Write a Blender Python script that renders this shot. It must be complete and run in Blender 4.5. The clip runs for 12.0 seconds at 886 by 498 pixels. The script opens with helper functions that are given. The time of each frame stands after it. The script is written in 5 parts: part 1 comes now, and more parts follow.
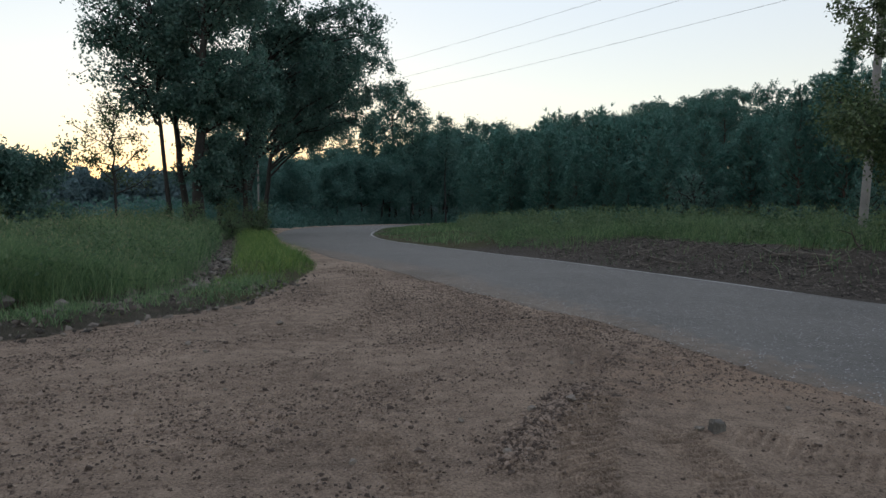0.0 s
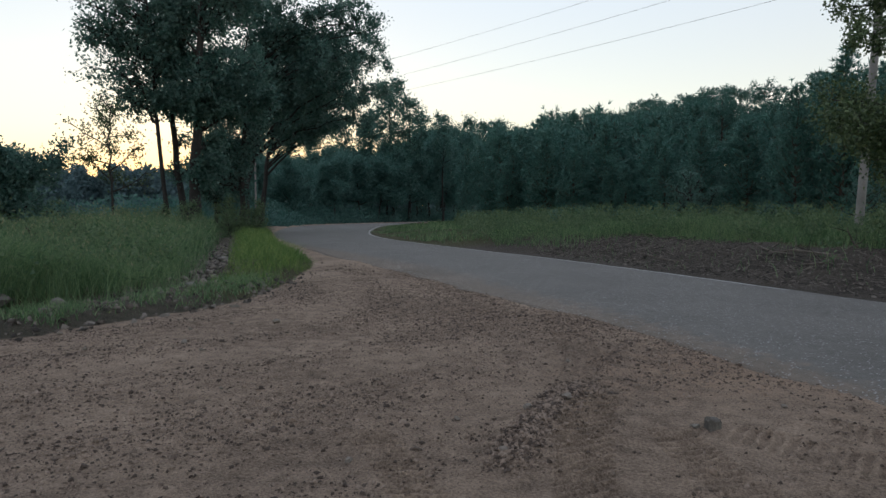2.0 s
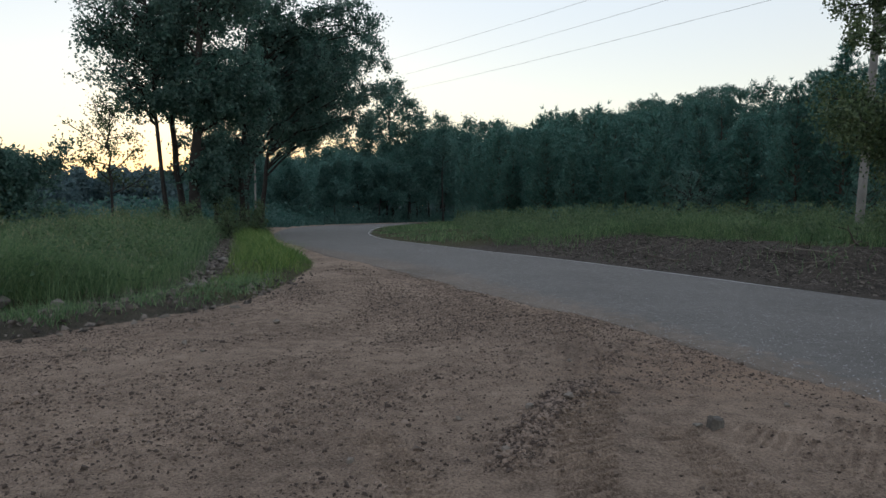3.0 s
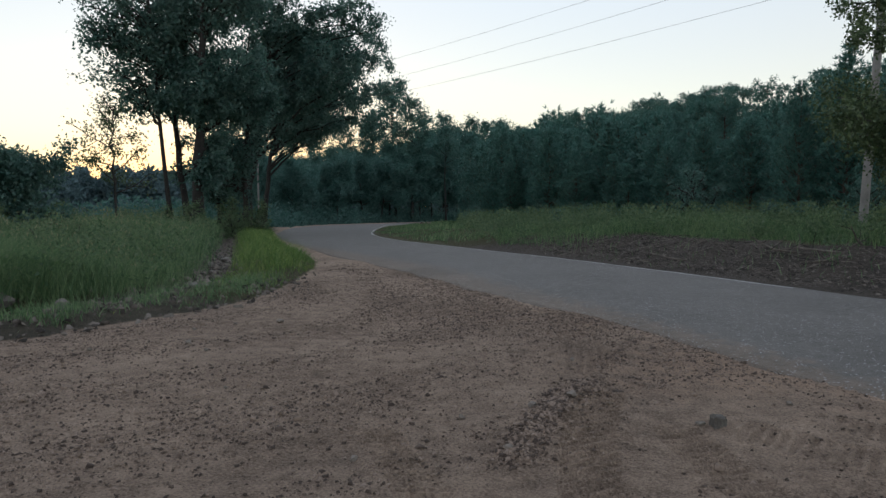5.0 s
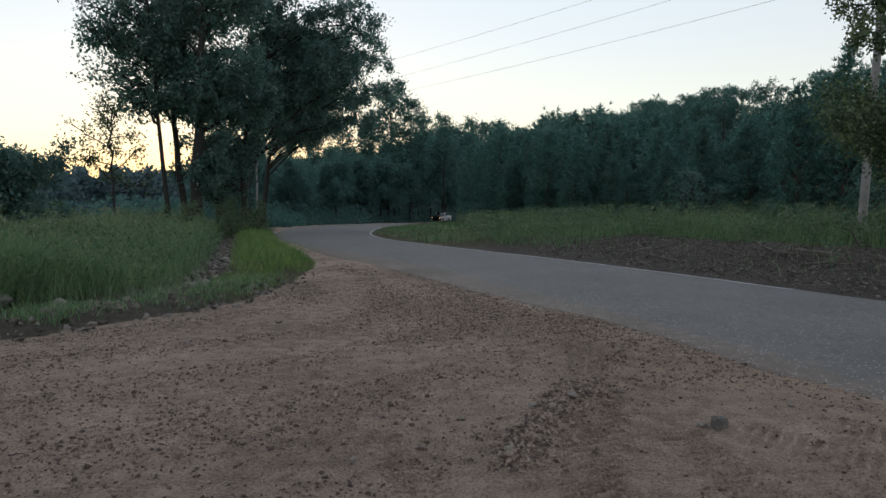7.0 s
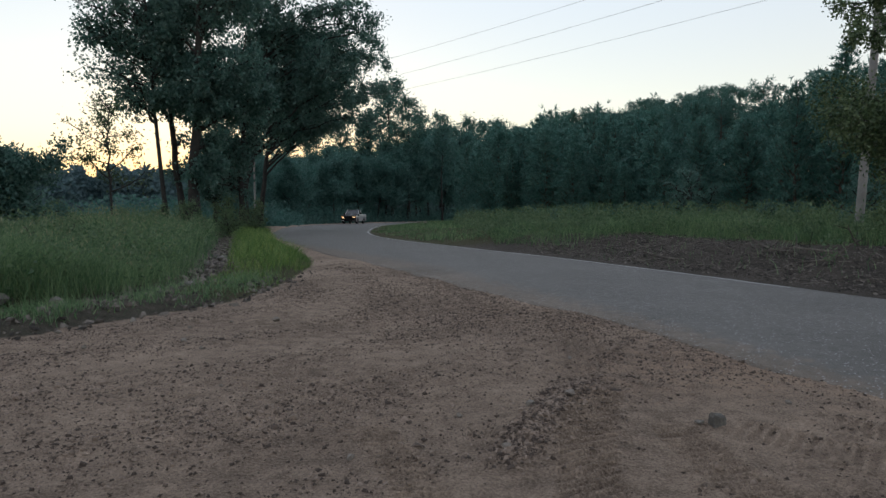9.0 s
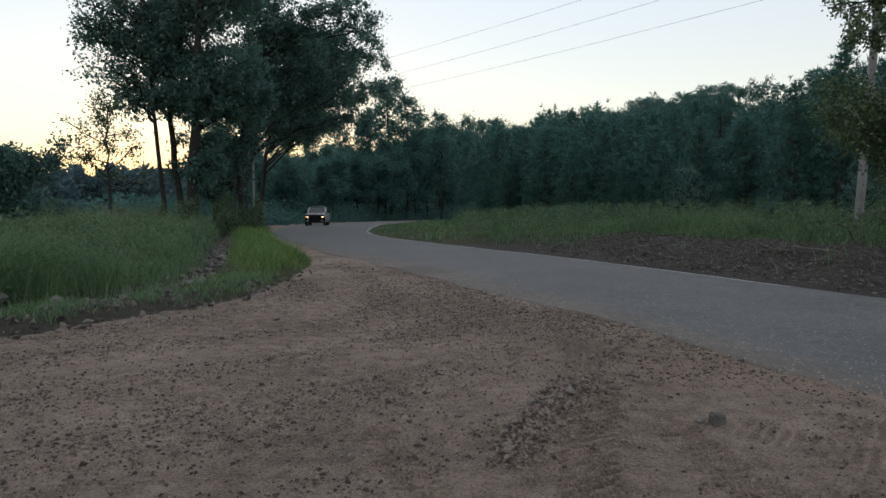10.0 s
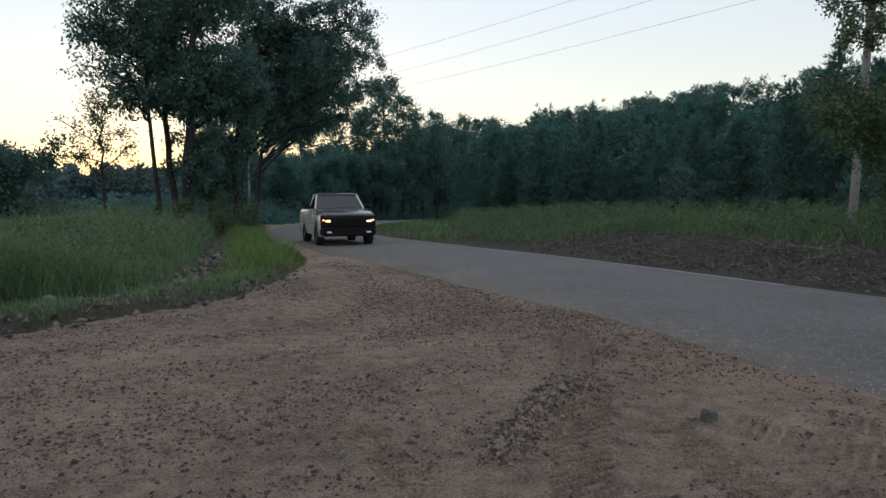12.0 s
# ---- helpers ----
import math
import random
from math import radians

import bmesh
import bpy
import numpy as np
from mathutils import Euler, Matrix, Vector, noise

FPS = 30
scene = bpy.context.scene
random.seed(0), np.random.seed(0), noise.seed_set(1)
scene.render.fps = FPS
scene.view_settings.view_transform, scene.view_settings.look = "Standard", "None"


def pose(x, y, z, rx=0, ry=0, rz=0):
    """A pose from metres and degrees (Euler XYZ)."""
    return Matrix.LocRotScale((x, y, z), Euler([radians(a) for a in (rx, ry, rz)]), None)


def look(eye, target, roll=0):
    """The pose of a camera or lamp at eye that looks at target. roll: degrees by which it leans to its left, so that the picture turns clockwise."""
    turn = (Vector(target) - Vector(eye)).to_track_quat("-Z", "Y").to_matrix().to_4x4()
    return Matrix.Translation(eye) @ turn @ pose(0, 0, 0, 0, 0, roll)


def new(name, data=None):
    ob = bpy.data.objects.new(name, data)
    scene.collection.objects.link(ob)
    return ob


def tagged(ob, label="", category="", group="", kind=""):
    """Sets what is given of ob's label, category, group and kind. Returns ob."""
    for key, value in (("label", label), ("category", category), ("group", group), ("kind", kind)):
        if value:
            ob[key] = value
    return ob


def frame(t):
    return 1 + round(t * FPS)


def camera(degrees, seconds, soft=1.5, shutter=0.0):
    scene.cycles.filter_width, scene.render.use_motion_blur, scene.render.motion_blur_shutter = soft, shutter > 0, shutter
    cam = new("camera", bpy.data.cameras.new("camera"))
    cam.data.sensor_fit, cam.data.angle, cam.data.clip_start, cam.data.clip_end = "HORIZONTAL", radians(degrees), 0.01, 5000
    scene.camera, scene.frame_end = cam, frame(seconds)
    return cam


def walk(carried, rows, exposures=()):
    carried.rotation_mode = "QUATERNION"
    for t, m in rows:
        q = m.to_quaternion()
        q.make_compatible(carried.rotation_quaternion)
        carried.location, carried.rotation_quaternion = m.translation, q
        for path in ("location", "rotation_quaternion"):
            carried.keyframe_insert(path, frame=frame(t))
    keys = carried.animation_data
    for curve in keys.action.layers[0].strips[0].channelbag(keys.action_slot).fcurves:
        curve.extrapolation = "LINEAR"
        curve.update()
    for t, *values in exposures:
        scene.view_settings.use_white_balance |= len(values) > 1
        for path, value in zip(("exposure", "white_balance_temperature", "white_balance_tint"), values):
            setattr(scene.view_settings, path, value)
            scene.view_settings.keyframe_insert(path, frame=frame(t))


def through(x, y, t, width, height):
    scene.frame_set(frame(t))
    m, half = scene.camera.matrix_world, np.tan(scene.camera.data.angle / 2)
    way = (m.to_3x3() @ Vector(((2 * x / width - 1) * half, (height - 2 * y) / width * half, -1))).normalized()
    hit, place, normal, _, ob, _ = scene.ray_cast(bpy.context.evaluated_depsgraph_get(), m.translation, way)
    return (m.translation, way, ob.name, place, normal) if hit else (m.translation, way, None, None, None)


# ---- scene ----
import itertools

DEG = 65.0
EXPOSURE, SKY_STRENGTH = 0.13, 0.14
cam = camera(DEG, 12.0)
PATH = [
    (0.0, pose(-0.000, 0.000, 1.500, 86.559, 0.000, -0.000)),
    (0.5, pose(-0.012, -0.006, 1.489, 86.577, -0.017, -0.080)),
    (1.0, pose(-0.015, -0.011, 1.502, 86.484, 0.003, -0.133)),
    (1.5, pose(0.004, 0.000, 1.505, 86.474, -0.023, -0.134)),
    (2.0, pose(0.011, 0.001, 1.500, 86.401, 0.027, -0.201)),
    (2.5, pose(0.001, 0.013, 1.500, 86.344, -0.015, -0.246)),
    (3.0, pose(0.004, 0.018, 1.492, 86.434, 0.241, -0.221)),
    (5.0, pose(0.003, 0.002, 1.488, 86.411, 0.314, 0.009)),
    (5.5, pose(-0.002, -0.003, 1.491, 86.495, 0.126, 0.085)),
    (6.0, pose(-0.008, 0.016, 1.485, 86.519, 0.122, 0.010)),
    (6.5, pose(-0.007, 0.030, 1.480, 86.501, 0.131, -0.049)),
    (7.0, pose(-0.011, 0.029, 1.482, 86.466, 0.139, -0.106)),
    (9.0, pose(-0.006, 0.039, 1.469, 86.382, 0.170, -0.280)),
    (9.5, pose(-0.008, 0.039, 1.474, 86.334, 0.191, -0.319)),
    (10.0, pose(-0.014, 0.038, 1.470, 86.307, 0.168, -0.350)),
    (10.5, pose(-0.027, 0.040, 1.470, 86.307, 0.166, -0.383)),
    (11.0, pose(-0.022, 0.041, 1.467, 86.315, 0.174, -0.409)),
    (11.5, pose(-0.007, 0.041, 1.465, 86.261, 0.151, -0.477)),
    (12.0, pose(0.009, 0.037, 1.458, 86.249, 0.197, -0.682)),
]

walk(cam, PATH, [(0.0, EXPOSURE, 6350, 9), (12.0, EXPOSURE, 6350, 9)])

# world: dusk sky, the sun just above the far woods
SUN_AZ, SUN_EL = radians(-16), radians(2.5)
world = bpy.data.worlds.new("world")
scene.world = world
world.use_nodes = True
wn = world.node_tree.nodes
sky = wn.new("ShaderNodeTexSky")
sky.sky_type, sky.sun_disc = "NISHITA", False
sky.sun_elevation, sky.sun_rotation = SUN_EL, SUN_AZ % (2 * math.pi)
sky.air_density, sky.dust_density, sky.ozone_density = 1.0, 0.12, 1.0
wn["Background"].inputs[1].default_value = SKY_STRENGTH
# thin high haze, lit evenly after the sun has sunk
haze = wn.new("ShaderNodeMix")
haze.data_type, haze.blend_type = "RGBA", "ADD"
haze.inputs[0].default_value = 1.0
# the haze warms towards the horizon all round
coord, split, band = wn.new("ShaderNodeTexCoord"), wn.new("ShaderNodeSeparateXYZ"), wn.new("ShaderNodeValToRGB")
world.node_tree.links.new(coord.outputs["Generated"], split.inputs[0])
world.node_tree.links.new(split.outputs[2], band.inputs[0])
band.color_ramp.elements[0].position, band.color_ramp.elements[0].color = 0.0, (0.95, 0.70, 0.56, 1)
band.color_ramp.elements[1].position, band.color_ramp.elements[1].color = 0.30, (0.89, 0.915, 1.04, 1)
band.color_ramp.elements.new(0.10).color = (0.91, 0.84, 0.84, 1)
gain = wn.new("ShaderNodeVectorMath")
gain.operation = "SCALE"
gain.inputs["Scale"].default_value = 4.05
world.node_tree.links.new(band.outputs[0], gain.inputs[0])
world.node_tree.links.new(gain.outputs[0], haze.inputs[7])
world.node_tree.links.new(sky.outputs[0], haze.inputs[6])
world.node_tree.links.new(haze.outputs[2], wn["Background"].inputs[0])
sun = new("sun", bpy.data.lights.new("sun", "SUN"))
sun.data.energy, sun.data.angle, sun.data.color = 0.3, radians(12), (1.0, 0.72, 0.45)
sun.matrix_world = look((math.sin(SUN_AZ) * math.cos(SUN_EL) * 50, math.cos(SUN_AZ) * math.cos(SUN_EL) * 50, math.sin(SUN_EL) * 50 + 2), (0, 0, 2))


# ---- materials ----
def material(name, stops, scale=8.0, rough=0.8, bump=0.3, metal=0.0, fine=60.0, per=0.0, through=0.0, coat=0.0, spec=0.5, coords="Object", depth=0.02):
    """A noise-driven surface: colour stops over two scales of noise, fine relief, a spread per object or island."""
    m = bpy.data.materials.new(name)
    m.use_nodes = True
    n, link = m.node_tree.nodes, m.node_tree.links.new
    b = n["Principled BSDF"]
    tc = n.new("ShaderNodeTexCoord")
    big, small = n.new("ShaderNodeTexNoise"), n.new("ShaderNodeTexNoise")
    big.inputs["Scale"].default_value, small.inputs["Scale"].default_value = scale, fine
    big.inputs["Detail"].default_value, small.inputs["Detail"].default_value = 6, 4
    for x in (big, small):
        link(tc.outputs[coords], x.inputs["Vector"])
    mix = n.new("ShaderNodeMix")
    mix.data_type = "FLOAT"
    mix.inputs[0].default_value = 0.4
    link(big.outputs[0], mix.inputs[2]), link(small.outputs[0], mix.inputs[3])
    value = mix.outputs[0]
    if per:
        info = n.new("ShaderNodeObjectInfo" if per > 0 else "ShaderNodeNewGeometry")
        ma = n.new("ShaderNodeMath")
        ma.operation = "MULTIPLY_ADD"
        link(info.outputs["Random" if per > 0 else "Random Per Island"], ma.inputs[0])
        ma.inputs[1].default_value = abs(per)
        sub = n.new("ShaderNodeMath")
        sub.operation = "SUBTRACT"
        link(value, sub.inputs[0])
        sub.inputs[1].default_value = abs(per) / 2
        link(sub.outputs[0], ma.inputs[2])
        value = ma.outputs[0]
    ramp = n.new("ShaderNodeValToRGB")
    ramp.color_ramp.elements[0].position, ramp.color_ramp.elements[1].position = 0.3, 0.7
    ramp.color_ramp.elements[0].color, ramp.color_ramp.elements[1].color = (*stops[0], 1), (*stops[-1], 1)
    for i, c in enumerate(stops[1:-1]):
        ramp.color_ramp.elements.new(0.3 + 0.4 * (i + 1) / (len(stops) - 1)).color = (*c, 1)
    link(value, ramp.inputs[0])
    link(ramp.outputs[0], b.inputs["Base Color"])
    b.inputs["Roughness"].default_value, b.inputs["Metallic"].default_value = rough, metal
    b.inputs["Coat Weight"].default_value, b.inputs["Specular IOR Level"].default_value = coat, spec
    if bump:
        bp = n.new("ShaderNodeBump")
        bp.inputs["Strength"].default_value, bp.inputs["Distance"].default_value = bump, depth
        link(mix.outputs[0], bp.inputs["Height"])
        link(bp.outputs[0], b.inputs["Normal"])
    if through:
        tr, ms = n.new("ShaderNodeBsdfTranslucent"), n.new("ShaderNodeMixShader")
        link(ramp.outputs[0], tr.inputs[0])
        ms.inputs[0].default_value = through
        link(b.outputs[0], ms.inputs[1]), link(tr.outputs[0], ms.inputs[2])
        link(ms.outputs[0], n["Material Output"].inputs[0])
    return m


def glow(name, colour, strength):
    m = bpy.data.materials.new(name)
    m.use_nodes = True
    b = m.node_tree.nodes["Principled BSDF"]
    b.inputs["Base Color"].default_value = (*colour, 1)
    b.inputs["Emission Color"].default_value, b.inputs["Emission Strength"].default_value = (*colour, 1), strength
    return m


def glass(name, tint, rough=0.02):
    m = bpy.data.materials.new(name)
    m.use_nodes = True
    b = m.node_tree.nodes["Principled BSDF"]
    b.inputs["Base Color"].default_value = (*tint, 1)
    b.inputs["Roughness"].default_value, b.inputs["Transmission Weight"].default_value = rough, 1.0
    b.inputs["IOR"].default_value = 1.7
    return m


def zoned(name, zones, fine=55.0, rough=0.9, bump=1.0, specks=0.0):
    """Ground: each zone (attribute, dark, light) covers the one before where its attribute is high, with a ragged edge."""
    m = bpy.data.materials.new(name)
    m.use_nodes = True
    n, link = m.node_tree.nodes, m.node_tree.links.new
    b = n["Principled BSDF"]
    tc = n.new("ShaderNodeTexCoord")
    noises = []
    for s, d in ((0.55, 5), (6.0, 8), (fine, 5), (190.0, 3)):
        t = n.new("ShaderNodeTexNoise")
        t.inputs["Scale"].default_value, t.inputs["Detail"].default_value = s, d
        link(tc.outputs["Object"], t.inputs["Vector"])
        noises.append(t.outputs[0])

    def calc(op, x, y, z=None):
        k = n.new("ShaderNodeMath")
        k.operation = op
        for i, v in enumerate((x, y, z)):
            if v is None:
                continue
            if isinstance(v, (int, float)):
                k.inputs[i].default_value = v
            else:
                link(v, k.inputs[i])
        return k.outputs[0]

    value = calc("MULTIPLY_ADD", noises[0], 0.3, calc("MULTIPLY_ADD", noises[1], 0.3, calc("MULTIPLY_ADD", noises[2], 0.4, calc("MULTIPLY_ADD", noises[3], 0.35, -0.175))))
    last = None
    for attr, dark, light in zones:
        r = n.new("ShaderNodeValToRGB")
        r.color_ramp.elements[0].position, r.color_ramp.elements[1].position = 0.36, 0.64
        r.color_ramp.elements[0].color, r.color_ramp.elements[1].color = (*dark, 1), (*light, 1)
        link(value, r.inputs[0])
        if last is None:
            last = r.outputs[0]
            continue
        at = n.new("ShaderNodeAttribute")
        at.attribute_name = attr
        edge = calc("ADD", at.outputs["Fac"], calc("MULTIPLY_ADD", noises[1], 0.8, -0.4))
        ss = n.new("ShaderNodeMapRange")
        ss.interpolation_type = "SMOOTHSTEP"
        ss.inputs[1].default_value, ss.inputs[2].default_value = 0.3, 0.7
        link(edge, ss.inputs[0])
        mx = n.new("ShaderNodeMix")
        mx.data_type = "RGBA"
        link(ss.outputs[0], mx.inputs[0]), link(last, mx.inputs[6]), link(r.outputs[0], mx.inputs[7])
        last = mx.outputs[2]
    if specks:
        # pale stone chips showing through the binder
        vo = n.new("ShaderNodeTexVoronoi")
        vo.inputs["Scale"].default_value = 42.0
        link(tc.outputs["Object"], vo.inputs["Vector"])
        sep = n.new("ShaderNodeSeparateColor")
        link(vo.outputs["Color"], sep.inputs[0])
        chip = calc("MULTIPLY", calc("GREATER_THAN", sep.outputs[0], 1 - specks), calc("LESS_THAN", vo.outputs["Distance"], 0.42))
        mx = n.new("ShaderNodeMix")
        mx.data_type = "RGBA"
        link(chip, mx.inputs[0]), link(last, mx.inputs[6])
        mx.inputs[7].default_value = (0.42, 0.42, 0.44, 1)
        last = mx.outputs[2]
    link(last, b.inputs["Base Color"])
    b.inputs["Roughness"].default_value = rough
    b.inputs["Specular IOR Level"].default_value = 0.25
    bp = n.new("ShaderNodeBump")
    bp.inputs["Strength"].default_value, bp.inputs["Distance"].default_value = bump, 0.05
    link(calc("MULTIPLY_ADD", noises[3], 0.5, noises[2]), bp.inputs["Height"])
    link(bp.outputs[0], b.inputs["Normal"])
    return m


GROUND = zoned("ground_soil", [("", (0.035, 0.04, 0.018), (0.09, 0.085, 0.04)),
                               ("debris", (0.03, 0.026, 0.022), (0.105, 0.09, 0.075)),
                               ("ditch", (0.03, 0.03, 0.02), (0.11, 0.098, 0.075)),
                               ("dirt", (0.112, 0.082, 0.062), (0.50, 0.385, 0.295)),
                               ("clay", (0.135, 0.088, 0.063), (0.45, 0.332, 0.243))])
ASPHALT = zoned("chip_seal", [("", (0.110, 0.108, 0.102), (0.187, 0.184, 0.174)), ("dust", (0.10, 0.086, 0.072), (0.24, 0.203, 0.168))], fine=70.0, rough=0.7, bump=0.7, specks=0.10)
BARK = material("bark", [(0.012, 0.012, 0.012), (0.042, 0.04, 0.037)], 3, 0.95, 0.9, fine=25, depth=0.06)
PINE_BARK = material("pine_bark", [(0.04, 0.03, 0.025), (0.11, 0.08, 0.065)], 3, 0.95, 0.8, fine=25, depth=0.05)
POLE_WOOD = material("weathered_pole_wood", [(0.15, 0.15, 0.145), (0.31, 0.305, 0.30)], 1.5, 0.9, 0.5, fine=30)
OAK_LEAF = material("hardwood_leaf", [(0.042, 0.108, 0.09), (0.08, 0.168, 0.142), (0.14, 0.24, 0.205)], 0.5, 0.45, 0, per=-0.35, through=0.56)
YOUNG_LEAF = material("sapling_leaf", [(0.038, 0.075, 0.033), (0.07, 0.115, 0.05), (0.125, 0.175, 0.08)], 0.5, 0.5, 0, per=-0.5, through=0.35)
NEEDLE = material("pine_needle", [(0.034, 0.115, 0.096), (0.068, 0.18, 0.152), (0.12, 0.25, 0.21)], 0.6, 0.5, 0, per=-0.5, through=0.4)
# leaf green shifted to blue: distance haze is put into this base colour
HAZED_LEAF = material("hazed_far_leaf", [(0.065, 0.125, 0.14), (0.125, 0.2, 0.22)], 0.2, 0.7, 0, per=-0.5, through=0.35)
WOOD_LEAF = material("woodland_leaf", [(0.042, 0.12, 0.104), (0.072, 0.175, 0.152), (0.115, 0.225, 0.197)], 0.3, 0.6, 0, per=-0.3, through=0.5)
SEED_HEAD = material("grass_seed_head", [(0.16, 0.17, 0.09), (0.30, 0.29, 0.18)], 0.7, 0.7, 0, per=-0.5, through=0.3)
CLOD = material("soil_clod", [(0.03, 0.026, 0.022), (0.09, 0.076, 0.064), (0.17, 0.15, 0.13)], 6, 0.95, 0.4, per=-0.7)
GRASS = material("tall_grass", [(0.055, 0.125, 0.052), (0.118, 0.21, 0.092), (0.21, 0.295, 0.15)], 0.5, 0.6, 0, per=-0.6, through=0.45)
VERGE_GRASS = material("fresh_verge_grass", [(0.055, 0.125, 0.03), (0.105, 0.205, 0.048), (0.23, 0.30, 0.09)], 0.7, 0.6, 0, per=-0.5, through=0.45)
WEED = material("weed_leaf", [(0.055, 0.115, 0.055), (0.15, 0.21, 0.11)], 0.5, 0.6, 0, per=-0.5, through=0.45)
STONE = material("gravel_stone", [(0.05, 0.036, 0.028), (0.135, 0.1, 0.077), (0.24, 0.184, 0.145)], 12, 0.9, 0.4, fine=90, per=-0.7)
GREY_STONE = material("grey_stone", [(0.075, 0.07, 0.063), (0.22, 0.205, 0.185)], 10, 0.9, 0.6, fine=70, per=0.4)
STICK = material("dead_stick", [(0.025, 0.022, 0.02), (0.07, 0.061, 0.053), (0.19, 0.168, 0.148)], 4, 0.95, 0.3, per=-0.7)
CABLE = material("cable", [(0.10, 0.10, 0.105), (0.16, 0.16, 0.165)], 1, 0.5, 0)
ROAD_PAINT = material("worn_road_paint", [(0.22, 0.22, 0.22), (0.55, 0.55, 0.54)], 2.5, 0.8, 0.2, fine=30)
STEEL = material("galvanised_steel", [(0.16, 0.165, 0.17), (0.26, 0.265, 0.27)], 5, 0.5, 0.1, metal=0.3)
PAINT = material("silver_truck_paint", [(0.46, 0.46, 0.47), (0.56, 0.56, 0.57)], 2, 0.3, 0, metal=0.1, coat=0.8)
HOOD_PAINT = material("black_hood_paint", [(0.02, 0.02, 0.024), (0.035, 0.035, 0.04)], 2, 0.22, 0, metal=0.0, coat=0.4, spec=0.35)
BLACK = material("black_trim", [(0.006, 0.006, 0.007), (0.012, 0.012, 0.013)], 6, 0.6, 0.1, spec=0.12)
RUBBER = material("rubber", [(0.012, 0.012, 0.012), (0.03, 0.028, 0.026)], 9, 0.9, 0.2)
RIM = material("alloy_rim", [(0.4, 0.4, 0.41), (0.6, 0.6, 0.61)], 4, 0.3, 0, metal=0.9)
SEAT = material("seat_cloth", [(0.04, 0.04, 0.045), (0.07, 0.07, 0.075)], 20, 0.9, 0.2)
PLASTIC = material("porcelain", [(0.35, 0.33, 0.3), (0.45, 0.43, 0.4)], 5, 0.3, 0)
GLASS = glass("truck_glass", (0.08, 0.13, 0.17))
LAMP = glow("lit_headlamp", (1.0, 0.62, 0.30), 3.0)
AMBER = glow("lit_marker", (1.0, 0.42, 0.14), 1.5)
FOG = glow("lit_fog_lamp", (0.7, 0.7, 0.75), 0.06)


# ---- plan ----
def curve(points, n):
    """A smooth line through the points, n steps between each two."""
    p = np.array(points, float)
    p = np.vstack([2 * p[0] - p[1], p, 2 * p[-1] - p[-2]])
    out = []
    for i in range(1, len(p) - 2):
        for k in range(n):
            t = k / n
            out.append(0.5 * (2 * p[i] + (p[i + 1] - p[i - 1]) * t + (2 * p[i - 1] - 5 * p[i] + 4 * p[i + 1] - p[i + 2]) * t * t
                              + (3 * p[i] - p[i - 1] - 3 * p[i + 1] + p[i + 2]) * t ** 3))
    return np.array(out + [p[-2]])


ROAD_R = curve([(29, -44), (17, -15), (13, -4.6), (9.45, 3.9), (6.75, 10.9), (5.02, 15.4), (3.2, 19.7), (1.1, 24.1), (-2.2, 32.4), (-4.0, 41), (-5.0, 51), (-5.7, 63), (-6, 76), (-4.5, 90),
                (0, 106), (6, 122), (13, 138), (24, 158), (44, 185), (75, 215), (130, 255)], 3)
ROAD_L = curve([(23.5, -47), (11.5, -18), (7.2, -6.8), (4.2, 1.5), (2.3, 8), (.5, 12), (-1.4, 16.6), (-3.4, 21), (-6.0, 28), (-8.8, 37), (-11.2, 47), (-13.2, 58), (-14.6, 70), (-14.4, 84),
                (-10, 101), (-3.5, 119), (4, 136), (17, 159), (38, 188), (70, 220), (126, 261)], 3)
LOT_EDGE = curve([(-60, -12), (-14, 4.4), (-9, 6.2), (-4.9, 7.7), (-4.5, 8.3), (-3.8, 9.3), (-3.07, 11), (-2.95, 14.0), (-3.4, 18.7), (-5.6, 25), (-8.6, 36), (-11.1, 46)], 4)
DITCH = curve([(-14, 7), (-9, 7.9), (-6.6, 9.2), (-5.2, 11), (-5.1, 14.4), (-6.3, 19), (-9.2, 29), (-13, 42)], 4)


def side(line, x, y):
    """Signed distance of points from a line: positive to its right-hand side."""
    x, y = np.asarray(x, float), np.asarray(y, float)
    best, sign = np.full(x.shape, 1e9), np.ones(x.shape)
    for (ax, ay), (bx, by) in zip(line[:-1], line[1:]):
        dx, dy = bx - ax, by - ay
        t = np.clip(((x - ax) * dx + (y - ay) * dy) / (dx * dx + dy * dy), 0, 1)
        d = np.hypot(x - ax - t * dx, y - ay - t * dy)
        c = (x - ax) * dy - (y - ay) * dx
        near = d < best
        best, sign = np.where(near, d, best), np.where(near, np.where(c >= 0, 1, -1), sign)
    return best * sign


def step(x, a, b):
    t = np.clip((np.asarray(x, float) - a) / (b - a), 0, 1)
    return t * t * (3 - 2 * t)


def waves(x, y, scale, seed):
    """Cheap smooth noise, about -1 to 1."""
    r = np.random.RandomState(seed)
    z = 0
    for k in range(7):
        a, f, p = r.uniform(0, 6.28), scale * r.uniform(0.6, 1.9), r.uniform(0, 6.28)
        z = z + np.sin((x * math.cos(a) + y * math.sin(a)) * f + p + 1.3 * np.sin((x * math.sin(a) - y * math.cos(a)) * f * 0.7 + p * 2))
    return z / 3.5


def base_z(x, y):
    """The lie of the land: level by the lot, falling gently away down the road."""
    d = np.clip(np.asarray(y, float) - 27, -200, 173)
    return -0.0152 * np.log1p(np.exp(d / 4.0)) * 4.0


